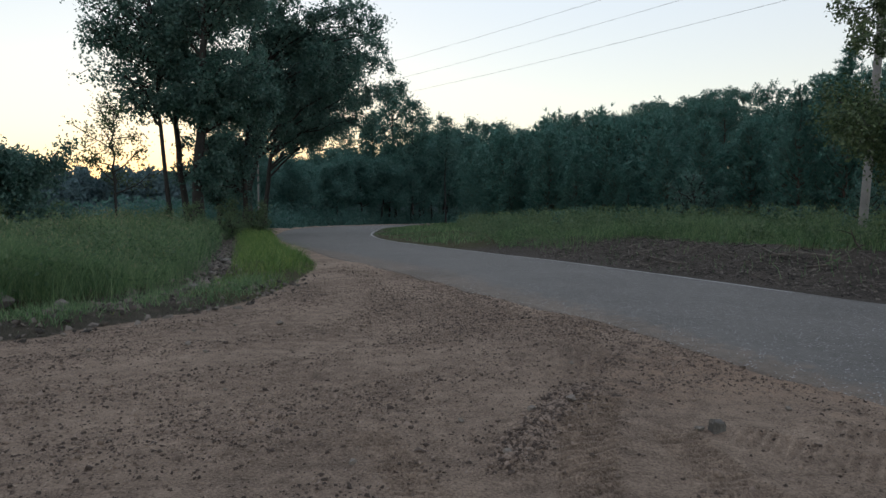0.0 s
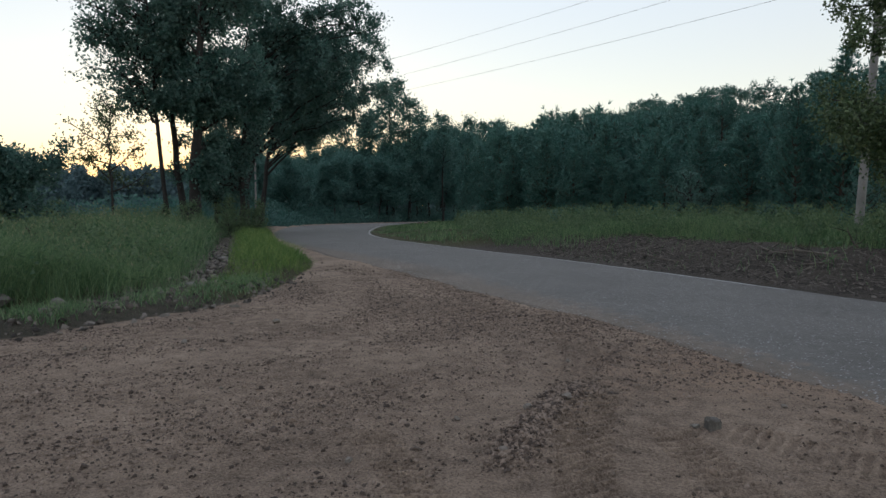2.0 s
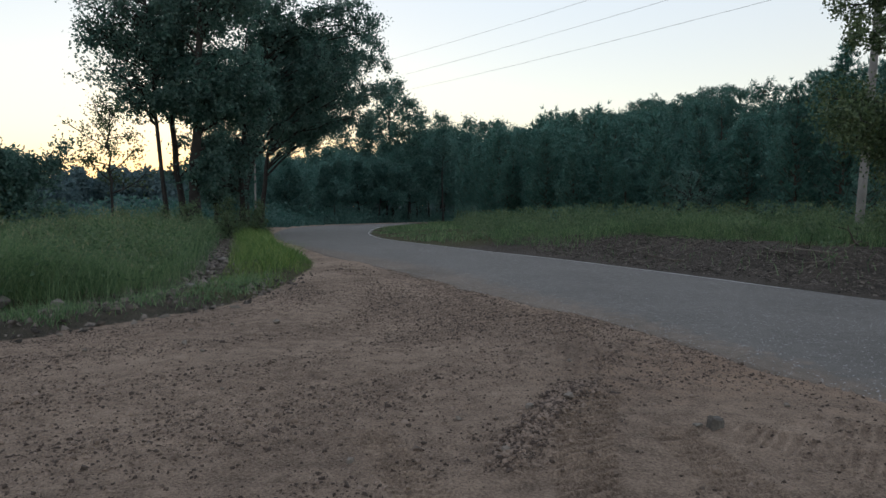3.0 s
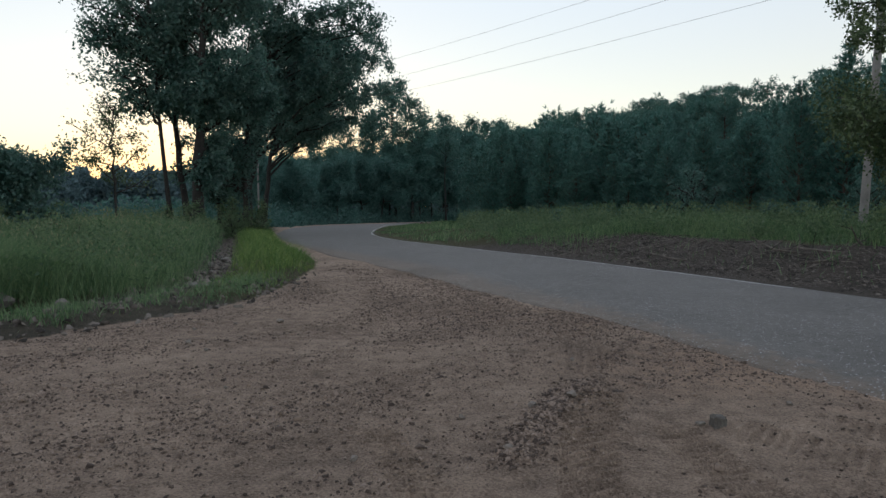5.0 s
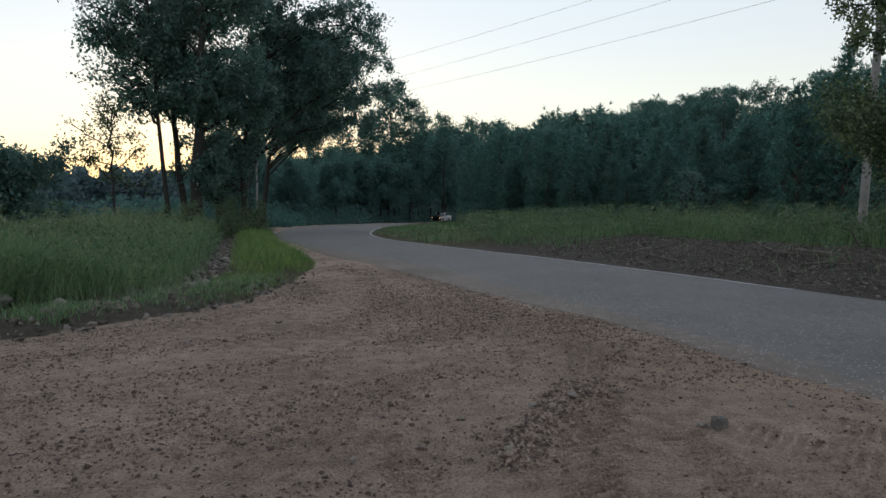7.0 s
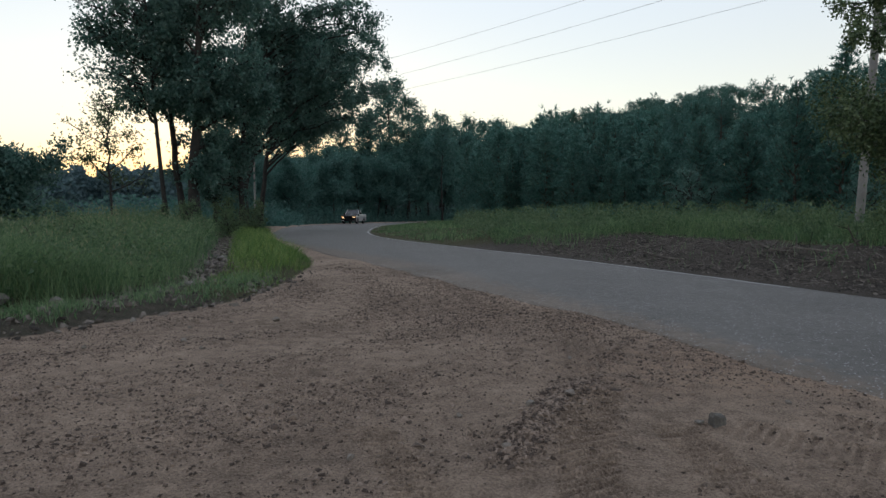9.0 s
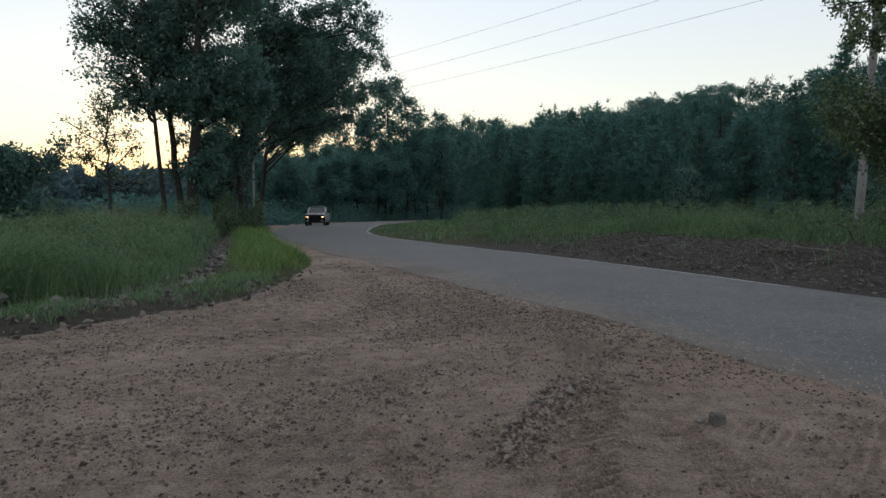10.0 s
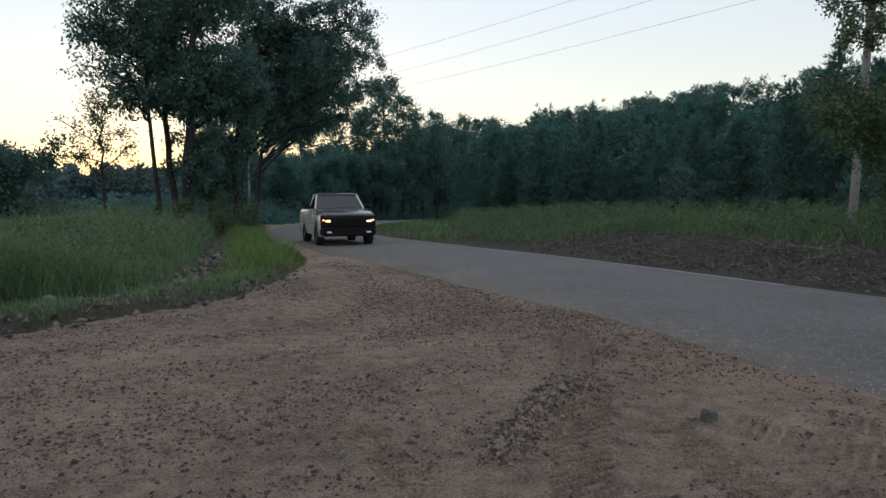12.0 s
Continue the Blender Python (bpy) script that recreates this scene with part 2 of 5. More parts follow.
# wheel marks in the loose dirt: start, end, width, spacing of the tread bars, lean of the bars
TRACKS = [((1.75, 4.5), (2.85, 3.3), 0.34, 0.082, -0.19), ((2.45, 4.55), (3.35, 3.55), 0.36, 0.088, -0.25), ((2.95, 6.4), (3.6, 5.1), 0.36, 0.13, -0.4), ((1.2, 5.4), (0.62, 3.1), 0.34, 0.11, -0.84),
          ((1.45, 4.6), (1.6, 2.9), 0.3, 0.085, -0.25), ((1.25, 5.7), (1.6, 8.6), 0.44, 0.10, 8.0), ((0.1, 2.8), (-0.5, 4.6), 0.26, 0.08, 0.3), ((1.9, 3.4), (2.3, 2.7), 0.36, 0.11, -0.45)]
WINDROW = curve([(0.40, 3.9), (0.60, 4.4), (0.88, 4.95), (1.2, 5.6), (1.6, 6.5), (2.0, 7.3)], 5)
SWEEP = curve([(-8, 4.4), (-3.6, 5.4), (-0.9, 7.4), (0.3, 10.0), (-0.3, 13.5), (-2.2, 19)], 5)


def lines_at(x, y):
    return [side(k, x, y) for k in (ROAD_R, ROAD_L, LOT_EDGE, DITCH)]


def ground_z(x, y, fine=False, known=None):
    x, y = np.asarray(x, float), np.asarray(y, float)
    r, l, e, q = known or lines_at(x, y)
    z = base_z(x, y)
    # bank beyond the road, gently lumpy
    z = z + (1 - 0.45 * step(y, 30, 52)) * np.where(r > 0, 0.48 * step(r, 0.4, 4.2) + 0.24 * step(r, 3.5, 9.5) - 0.4 * step(r, 10, 22) + 0.06 * waves(x, y, 1.3, 4) * step(r, 0.8, 3), 0)
    # field and ditch beyond the lot
    z = z + np.where(e < 0, 0.05 * waves(x, y, 0.9, 5) * step(-e, 0, 1.5) + 0.12 * step(-e, 0.0, 0.5), 0)
    z = z - 0.22 * np.exp(-(q / 0.55) ** 2) * step(-e, 0.0, 0.8)
    # bed under the road, loose dirt spread over its edge
    inner = np.minimum(l, -r)
    z = z - 0.09 * step(inner + 0.22 * waves(x, y, 1.7, 6) * step(25 - y, 0, 6), -0.1, 0.7)
    lot = step(e, 0, 0.6) * step(-l, -0.5, 0.4)
    z = z + lot * (0.03 + 0.022 * waves(x, y, 0.8, 7) + 0.008 * waves(x, y, 4.0, 8))
    if fine:
        w = side(WINDROW, x, y)
        z = z + lot * (0.025 * np.exp(-(w / 0.14) ** 2) + 0.022 * np.exp(-(w / 0.22) ** 2) * step(y, 3.8, 4.4) * step(5.7 - y, 0, 0.6))
        k = side(SWEEP, x, y)
        z = z + lot * 0.007 * np.sin(k * 4.4 + 0.8 * waves(x, y, 0.5, 61)) * step(17 - y, 0, 6)
        z = z + lot * (0.008 * waves(x, y, 14, 9) + 0.008 * waves(x, y, 37, 10) * np.clip(0.5 + waves(x, y, 1.1, 51), 0, 1.2))
        for (ax, ay), (bx, by), width, gap, lean in TRACKS:
            n = math.hypot(bx - ax, by - ay)
            u, v = (bx - ax) / n, (by - ay) / n
            s, o = (x - ax) * u + (y - ay) * v, (x - ax) * v - (y - ay) * u
            o = o + 0.06 * (s - n / 2) ** 2
            inside = step(width / 2 - np.abs(o), -0.03, 0.03) * step(s, 0, 0.3) * step(n - s, 0, 0.3)
            bars = np.sin(2 * math.pi * (s + lean * o + 0.005 * np.sin(o * 23 + s * 9)) / gap) * (0.85 + 0.35 * np.sin(s * 5.3 + o * 4 + width * 40)) if lean < 5 else 0.4 * np.sin(2 * math.pi * o / gap)
            z = z + lot * inside * (0.21 * gap * np.tanh(2.0 * bars) - 0.006) + lot * 0.012 * np.exp(-((np.abs(o) - width / 2 - 0.03) / 0.035) ** 2) * step(s, 0, 0.3) * step(n - s, 0, 0.3)
    return z


def place_z(x, y):
    return float(ground_z(np.array([x]), np.array([y]))[0])


# ---- mesh helpers ----
def mesh(name, verts, faces, mat=None, smooth=False):
    """A mesh from arrays; faces all with the same number of corners."""
    verts, faces = np.asarray(verts, np.float32), np.asarray(faces, np.int32)
    me = bpy.data.meshes.new(name)
    me.vertices.add(len(verts))
    me.vertices.foreach_set("co", verts.ravel())
    k = faces.shape[1]
    me.loops.add(faces.size)
    me.loops.foreach_set("vertex_index", faces.ravel())
    me.polygons.add(len(faces))
    me.polygons.foreach_set("loop_start", np.arange(0, faces.size, k, dtype=np.int32))
    if smooth:
        me.polygons.foreach_set("use_smooth", np.ones(len(faces), bool))
    me.update(calc_edges=True)
    if mat:
        me.materials.append(mat)
    return me


def stuff(name, verts, faces, mat, label, category, smooth=False):
    return tagged(new(name, mesh(name, verts, faces, mat, smooth)), label, category, kind="stuff")


def part(name, bm, mat, parent, label=""):
    """Links a bmesh as one mesh object under a thing or a part."""
    me = bpy.data.meshes.new(name)
    bm.to_mesh(me)
    bm.free()
    me.materials.append(mat)
    ob = new(name, me)
    ob.parent = parent
    return tagged(ob, label)


def child(name, me, parent, label=""):
    ob = new(name, me)
    ob.parent = parent
    return tagged(ob, label)


def thing(name, m, label, category, group=""):
    ob = new(name)
    ob.empty_display_size = 0.2
    ob.matrix_basis = m
    return tagged(ob, label, category, group)


def tubes(lines, sides=6):
    """Tapered tubes along lines of (x, y, z, radius)."""
    vs, fs, at = [], [], 0
    for line in lines:
        p = np.array(line, float)
        k = len(p)
        tan = np.gradient(p[:, :3], axis=0)
        tan /= np.linalg.norm(tan, axis=1)[:, None] + 1e-9
        ref = np.where(np.abs(tan[:, 2:3]) < 0.9, np.array([[0, 0, 1.0]]), np.array([[1.0, 0, 0]]))
        if np.abs(tan[:, 2]).max() > 0.9 or np.abs(tan[:, 2]).min() < 0.9:
            ref = np.tile(np.array([[1.0, 0.13, 0.07]]) if np.abs(tan[:, 2]).mean() > 0.6 else np.array([[0.07, 0.1, 1.0]]), (k, 1))
        a = np.cross(tan, ref)
        a /= np.linalg.norm(a, axis=1)[:, None] + 1e-9
        b = np.cross(tan, a)
        ang = np.arange(sides) * 2 * math.pi / sides
        ring = p[:, None, :3] + p[:, None, 3:4] * (np.cos(ang)[None, :, None] * a[:, None] + np.sin(ang)[None, :, None] * b[:, None])
        vs.append(ring.reshape(-1, 3))
        i, j = np.meshgrid(np.arange(k - 1), np.arange(sides), indexing="ij")
        j2 = (j + 1) % sides
        fs.append((at + np.stack([i * sides + j, i * sides + j2, (i + 1) * sides + j2, (i + 1) * sides + j], -1)).reshape(-1, 4))
        at += k * sides
    return np.vstack(vs), np.vstack(fs)


def leaves(points, size, rng, long=1.7, aim=None, spread=1.0):
    """A folded leaf at each point; aim: the way the leaves point, else any way."""
    n = len(points)
    d = rng.normal(size=(n, 3)) * spread
    if aim is not None:
        d = d + aim
    d /= np.linalg.norm(d, axis=1)[:, None] + 1e-9
    q = np.cross(d, rng.normal(size=(n, 3)))
    q /= np.linalg.norm(q, axis=1)[:, None] + 1e-9
    u = np.cross(d, q)
    s = (size * rng.uniform(0.6, 1.3, n))[:, None]
    a = points
    tip = a + d * s * long
    mid = a + d * s * long * 0.45
    left, right = mid + q * s * 0.5 + u * s * 0.15, mid - q * s * 0.5 + u * s * 0.15
    v = np.stack([a, left, tip, right], 1).reshape(-1, 3)
    k = np.arange(n)[:, None] * 4
    f = np.concatenate([k + np.array([[0, 1, 2]]), k + np.array([[0, 2, 3]])], 1).reshape(-1, 3)
    return v, f


def blades(x, y, z, height, width, rng, lean=0.35):
    """Grass: a bent, tapering blade at each foot."""
    n = len(x)
    a = rng.uniform(0, 6.283, n)
    face = rng.uniform(0, 6.283, n)
    b = height * lean * rng.uniform(0.2, 1.6, n)
    foot = np.stack([x, y, z], 1)
    way = np.stack([np.cos(a), np.sin(a), np.zeros(n)], 1)
    w = np.stack([np.cos(face), np.sin(face), np.zeros(n)], 1) * (width * 0.5)[:, None]
    up = np.array([[0, 0, 1.0]])
    p1 = foot + up * (height * 0.55)[:, None] + way * (b * 0.3)[:, None]
    p2 = foot + up * height[:, None] + way * b[:, None]
    v = np.stack([foot - w, foot + w, p1 - w * 0.75, p1 + w * 0.75, p2], 1).reshape(-1, 3)
    k = np.arange(n)[:, None] * 5
    f = np.concatenate([k + np.array([[0, 1, 3]]), k + np.array([[0, 3, 2]]), k + np.array([[2, 3, 4]])], 1).reshape(-1, 3)
    return v, f


def pebbles(x, y, z, size, rng):
    """Small broken stones, bedded in the ground."""
    n = len(x)
    o = np.array([[1, 0, -0.5], [-0.5, 0.9, -0.5], [-0.5, -0.9, -0.5], [0.35, 0.5, 0.7], [-0.6, 0.0, 0.75], [0.35, -0.5, 0.7]], float)
    f = np.array([[3, 4, 5], [0, 1, 3], [1, 4, 3], [1, 2, 4], [2, 5, 4], [2, 0, 5], [0, 3, 5]])
    v = o[None] * rng.uniform(0.6, 1.25, (n, 6, 1)) + rng.normal(scale=0.2, size=(n, 6, 3))
    v *= (size[:, None] * np.stack([rng.uniform(0.7, 1.3, n), rng.uniform(0.7, 1.3, n), rng.uniform(0.45, 0.8, n)], 1))[:, None]
    a = rng.uniform(0, 6.283, n)
    c, s = np.cos(a)[:, None], np.sin(a)[:, None]
    v = np.stack([v[..., 0] * c - v[..., 1] * s, v[..., 0] * s + v[..., 1] * c, v[..., 2]], -1)
    v += np.stack([x, y, z + size * 0.25], 1)[:, None]
    return v.reshape(-1, 3), (np.arange(n)[:, None, None] * 6 + f[None]).reshape(-1, 3)


def bm_box(bm, x0, x1, y0, y1, z0, z1):
    v = [bm.verts.new(c) for c in itertools.product((x0, x1), (y0, y1), (z0, z1))]
    for q in ((0, 1, 3, 2), (4, 6, 7, 5), (0, 4, 5, 1), (2, 3, 7, 6), (0, 2, 6, 4), (1, 5, 7, 3)):
        bm.faces.new([v[i] for i in q])
    return v


def box(x0, x1, y0, y1, z0, z1, bevel=0.02, seg=2):
    bm = bmesh.new()
    bm_box(bm, x0, x1, y0, y1, z0, z1)
    bmesh.ops.recalc_face_normals(bm, faces=bm.faces)
    if bevel:
        bmesh.ops.bevel(bm, geom=list(bm.edges), offset=bevel, segments=seg, profile=0.5, affect="EDGES")
    return bm


# ---- ground, road ----
def axis(fine0, fine1, h, far0, far1, grow=1.07):
    mid = list(np.arange(fine0, fine1 + h / 2, h))
    up, d = [fine1], h
    while up[-1] < far1:
        d *= grow
        up.append(up[-1] + d)
    dn, d = [fine0], h
    while dn[-1] > far0:
        d *= grow
        dn.append(dn[-1] - d)
    return np.array(dn[:0:-1] + mid + up[1:])


def build_ground():
    gx = np.concatenate([axis(-5.6, -0.8, 0.05, -2500, -0.8, 1.09)[:-1], axis(-0.8, 3.7, 0.017, -0.8, 2500, 1.09)])
    gy = np.concatenate([axis(2.75, 6.0, 0.018, -2500, 6.0, 1.08)[:-1], axis(6.0, 9.0, 0.04, 6.0, 3000, 1.045)])
    x, y = np.meshgrid(gx, gy)
    x, y = x.ravel(), y.ravel()
    r, l, e, q = lines_at(x, y)
    z = ground_z(x, y, True, (r, l, e, q))
    nx, ny = len(gx), len(gy)
    i, j = np.meshgrid(np.arange(ny - 1), np.arange(nx - 1), indexing="ij")
    f = np.stack([i * nx + j, i * nx + j + 1, (i + 1) * nx + j + 1, (i + 1) * nx + j], -1).reshape(-1, 4)
    me = mesh("ground", np.stack([x, y, z], 1), f, GROUND, True)
    lot = step(e, -0.2, 0.1) * step(-l, -1.5, -0.8)
    layers = {"dirt": lot, "clay": lot * np.clip(0.35 + 0.5 * waves(x, y, 0.9, 21) - 0.25, 0, 0.75) * step(x, -3, 1.5),
              "debris": step(r, -0.5, 0.2) * step(5.2 + waves(x, y, 0.8, 22) - r, -0.6, 0.8) * step(30 - y, 0, 8),
              "ditch": np.clip(np.exp(-(q / 0.6) ** 2) + step(q, -0.3, 0.1) * step(11.8 - y, 0, 2.2), 0, 1) * step(-e, -0.2, 0.05)}
    for name, val in layers.items():
        me.attributes.new(name, "FLOAT", "POINT").data.foreach_set("value", val.astype(np.float32))
    tagged(new("ground", me), "reddish tan gravelly dirt lot running into grassy soil", "ground", kind="structure")


def build_road():
    n, cols = len(ROAD_R), 28
    t = np.linspace(0, 1, cols)
    ul = curve(ROAD_L, 4)
    ur = curve(ROAD_R, 4)
    p = ul[:, None] * (1 - t)[None, :, None] + ur[:, None] * t[None, :, None]
    x, y = p[..., 0], p[..., 1]
    wob = 0.05 * waves(x, y, 2.1, 31)
    x = x + np.where((t > 0.99)[None], wob, 0)
    z = base_z(x, y) + 0.05 * (1 - (2 * t[None] - 1) ** 2) + 0.0
    rows = len(ul)
    top = np.stack([x, y, z], -1).reshape(-1, 3)
    low = top - np.array([0, 0, 0.12])
    i, j = np.meshgrid(np.arange(rows - 1), np.arange(cols - 1), indexing="ij")
    f = np.stack([i * cols + j, i * cols + j + 1, (i + 1) * cols + j + 1, (i + 1) * cols + j], -1).reshape(-1, 4)
    k = rows * cols
    a = np.arange(rows - 1)
    right = np.stack([a * cols + cols - 1, k + a * cols + cols - 1, k + (a + 1) * cols + cols - 1, (a + 1) * cols + cols - 1], -1)
    left = np.stack([a * cols, (a + 1) * cols, k + (a + 1) * cols, k + a * cols], -1)
    me = mesh("road", np.vstack([top, low]), np.vstack([f, right, left]), ASPHALT, True)
    l = side(ROAD_L, top[:, 0], top[:, 1])
    mouth = step(top[:, 1], -10, 3) * step(34 - top[:, 1], 0, 12)
    dust = np.clip(1.0 - l / (0.9 + 1.3 * np.exp(-((top[:, 1] - 17) / 7) ** 2)), 0, 1) * mouth * 0.95
    me.attributes.new("dust", "FLOAT", "POINT").data.foreach_set("value", np.concatenate([dust, dust]).astype(np.float32))
    road = tagged(new("road", me), "grey chip-seal country road, dusted brown along the lot", "road", kind="structure")
    # worn pale line along the far edge
    keep = (ur[:, 1] > 12) & (ur[:, 1] < 75)
    a, b = p[keep, -1], p[keep, 0]
    w = (b - a) / np.linalg.norm(b - a, axis=1)[:, None]
    strip = []
    for off in (0.12, 0.21):
        q = a + w * off
        u = off / np.linalg.norm(b - a, axis=1)
        strip.append(np.column_stack([q, base_z(q[:, 0], q[:, 1]) + 0.05 * (1 - (1 - 2 * u) ** 2) + 0.007]))
    k = len(a)
    j = np.arange(k - 1)
    child("edge_line", mesh("edge_line", np.vstack(strip), np.stack([j, j + 1, k + j + 1, k + j], -1), ROAD_PAINT, True), road, "worn pale painted edge line")


build_ground()
build_road()


# ---- trees ----
def limb(start, way, length, r0, r1, rng, bend=0.25, rise=0.15, n=7):
    p, d, out = np.array(start, float), np.array(way, float), []
    d /= np.linalg.norm(d)
    for k in range(n):
        out.append((*p, r0 + (r1 - r0) * k / (n - 1)))
        d = d + rng.normal(scale=bend, size=3) * 0.5 + np.array([0, 0, rise * 0.3])
        d /= np.linalg.norm(d)
        p = p + d * length / (n - 1)
    return out


def hardwood_meshes(seed, height, girth, spread, low=0.3, limbs=16, leaf=0.13, count=26000, lean=(0, 0), mat=None, ragged=0.42, pull=(0, 0)):
    """Trunk and crown meshes of a broad-leaved tree: tapered trunk, limbs, twigs, leaves in clumps round the twigs."""
    rng = np.random.RandomState(seed)
    n = 12
    trunk, p = [], np.array([0.0, 0, -0.15])
    for k in range(n):
        t = k / (n - 1)
        flare = 1 + 0.5 * max(0, 0.12 - t) / 0.12
        trunk.append((*p, girth * flare * (1 - t) ** 0.75 + 0.02))
        p = p + np.array([lean[0] / n + rng.normal(scale=0.10), lean[1] / n + rng.normal(scale=0.10), height / (n - 1)])
    lines, tips = [trunk], []
    tr = np.array(trunk)
    for i in range(limbs):
        t = low + (0.97 - low) * (i + rng.uniform(0, 0.8)) / limbs
        at = np.array([np.interp(t, np.linspace(0, 1, n), tr[:, c]) for c in range(4)])
        a = i * 2.4 + rng.uniform(-0.5, 0.5)
        reach = spread * (0.55 + 0.65 * math.sin(math.pi * min(1, 0.25 + 0.8 * (t - low) / (1 - low)))) * rng.uniform(0.7, 1.2)
        way = np.array([math.cos(a) + pull[0], math.sin(a) + pull[1], rng.uniform(0.05, 0.55) + 0.5 * t])
        l = limb(at[:3], way, reach, at[3] * 0.5 + 0.012, 0.014, rng)
        lines.append(l)
        la = np.array(l)
        for k in range(9):
            u = rng.uniform(0.25, 1.0)
            s = np.array([np.interp(u, np.linspace(0, 1, len(la)), la[:, c]) for c in range(3)])
            w = rng.normal(size=3) + np.array([math.cos(a), math.sin(a), 0.15]) * 0.7
            tw = limb(s, w, reach * rng.uniform(0.2, 0.42), 0.018, 0.006, rng, 0.4, 0.05, 4)
            lines.append(tw)
            tips += [tw[2][:3], tw[3][:3], tw[3][:3]]
        tips.append(la[-1][:3])
    tips = np.array(tips)
    weight = rng.uniform(0.2, 1.0, len(tips)) ** 1.5
    pick = rng.choice(len(tips), count, p=weight / weight.sum())
    pts = tips[pick] + rng.normal(scale=ragged, size=(count, 3)) * rng.uniform(0.3, 1.2, (count, 1))
    v, f = leaves(pts, leaf, rng, aim=np.array([[0, 0, -0.5]]))
    tv, tf = tubes(lines, 7)
    return mesh("trunk", tv, tf, BARK, True), mesh("crown", v, f, mat or OAK_LEAF)


def massed_meshes(seed, height, girth, lean, masses, count, leaf=0.12):
    """Trunk and crown meshes of a broad-leaved tree whose boughs reach into a few leafy masses, with gaps between their sprays."""
    rng = np.random.RandomState(seed)
    n = 14
    trunk, p = [], np.array([0.0, 0, -0.15])
    for k in range(n):
        t = k / (n - 1)
        flare = 1 + 0.5 * max(0, 0.12 - t) / 0.12
        trunk.append((*p, girth * flare * (1 - t) ** 0.8 + 0.02))
        p = p + np.array([lean[0] / n + rng.normal(scale=0.09), lean[1] / n + rng.normal(scale=0.09), height / (n - 1)])
    lines, tips, weight, tr = [trunk], [], [], np.array(trunk)
    whole = sum(m[2] for m in masses)
    for centre, radii, share in masses:
        boughs = max(4, int(38 * share / whole))
        for i in range(boughs):
            d = rng.normal(size=3)
            d /= np.linalg.norm(d)
            goal = np.array(centre) + np.array(radii) * d * rng.uniform(0.45, 1.0) ** 0.6
            z = np.clip(goal[2] - np.hypot(goal[0], goal[1]) * rng.uniform(0.25, 0.6) - 0.4, 0.2 * height, 0.93 * height)
            at = np.array([np.interp(z, tr[:, 2], tr[:, c]) for c in range(4)])
            u = np.linspace(0, 1, 8)[:, None]
            sway = rng.normal(scale=0.16, size=(8, 3)) * np.sin(np.pi * u)
            mid = (at[:3] + goal) / 2 + np.array([0, 0, 0.12 * np.linalg.norm(goal - at[:3])])
            way = (1 - u) ** 2 * at[:3] + 2 * u * (1 - u) * mid + u ** 2 * goal + sway
            r = (at[3] * 0.38 + 0.01) * (1 - u[:, 0]) ** 0.8 + 0.01
            lines.append([(*w, q) for w, q in zip(way, r)])
            for k in range(15):
                s = way[rng.randint(3, 8)] + rng.normal(scale=0.05, size=3)
                tw = limb(s, rng.normal(size=3) + d * 0.5, min(radii) * rng.uniform(0.25, 0.6), 0.016, 0.005, rng, 0.4, 0.0, 4)
                lines.append(tw)
                w = rng.uniform(0.1, 1.0) ** 1.4
                tips += [tw[1][:3], tw[2][:3], tw[3][:3]]
                weight += [w * 0.6, w, w]
    tips, weight = np.array(tips), np.array(weight)
    pick = rng.choice(len(tips), count, p=weight / weight.sum())
    pts = tips[pick] + rng.normal(scale=0.25, size=(count, 3)) * rng.uniform(0.3, 1.25, (count, 1))
    v, f = leaves(pts, leaf, rng, aim=np.array([[0, 0, -0.5]]))
    tv, tf = tubes(lines, 6)
    return mesh("trunk", tv, tf, BARK, True), mesh("crown", v, f, OAK_LEAF)


def needle_tufts(pts, ways, size, per, rng, thin=0.10):
    p = np.repeat(pts, per, 0)
    w = np.repeat(ways, per, 0)
    d = w + rng.normal(scale=0.75, size=p.shape)
    d /= np.linalg.norm(d, axis=1)[:, None]
    q = np.cross(d, rng.normal(size=p.shape))
    q /= np.linalg.norm(q, axis=1)[:, None] + 1e-9
    s = (size * rng.uniform(0.6, 1.3, len(p)))[:, None]
    v = np.stack([p - q * s * thin, p + q * s * thin, p + d * s], 1).reshape(-1, 3)
    return v, np.arange(len(v)).reshape(-1, 3)


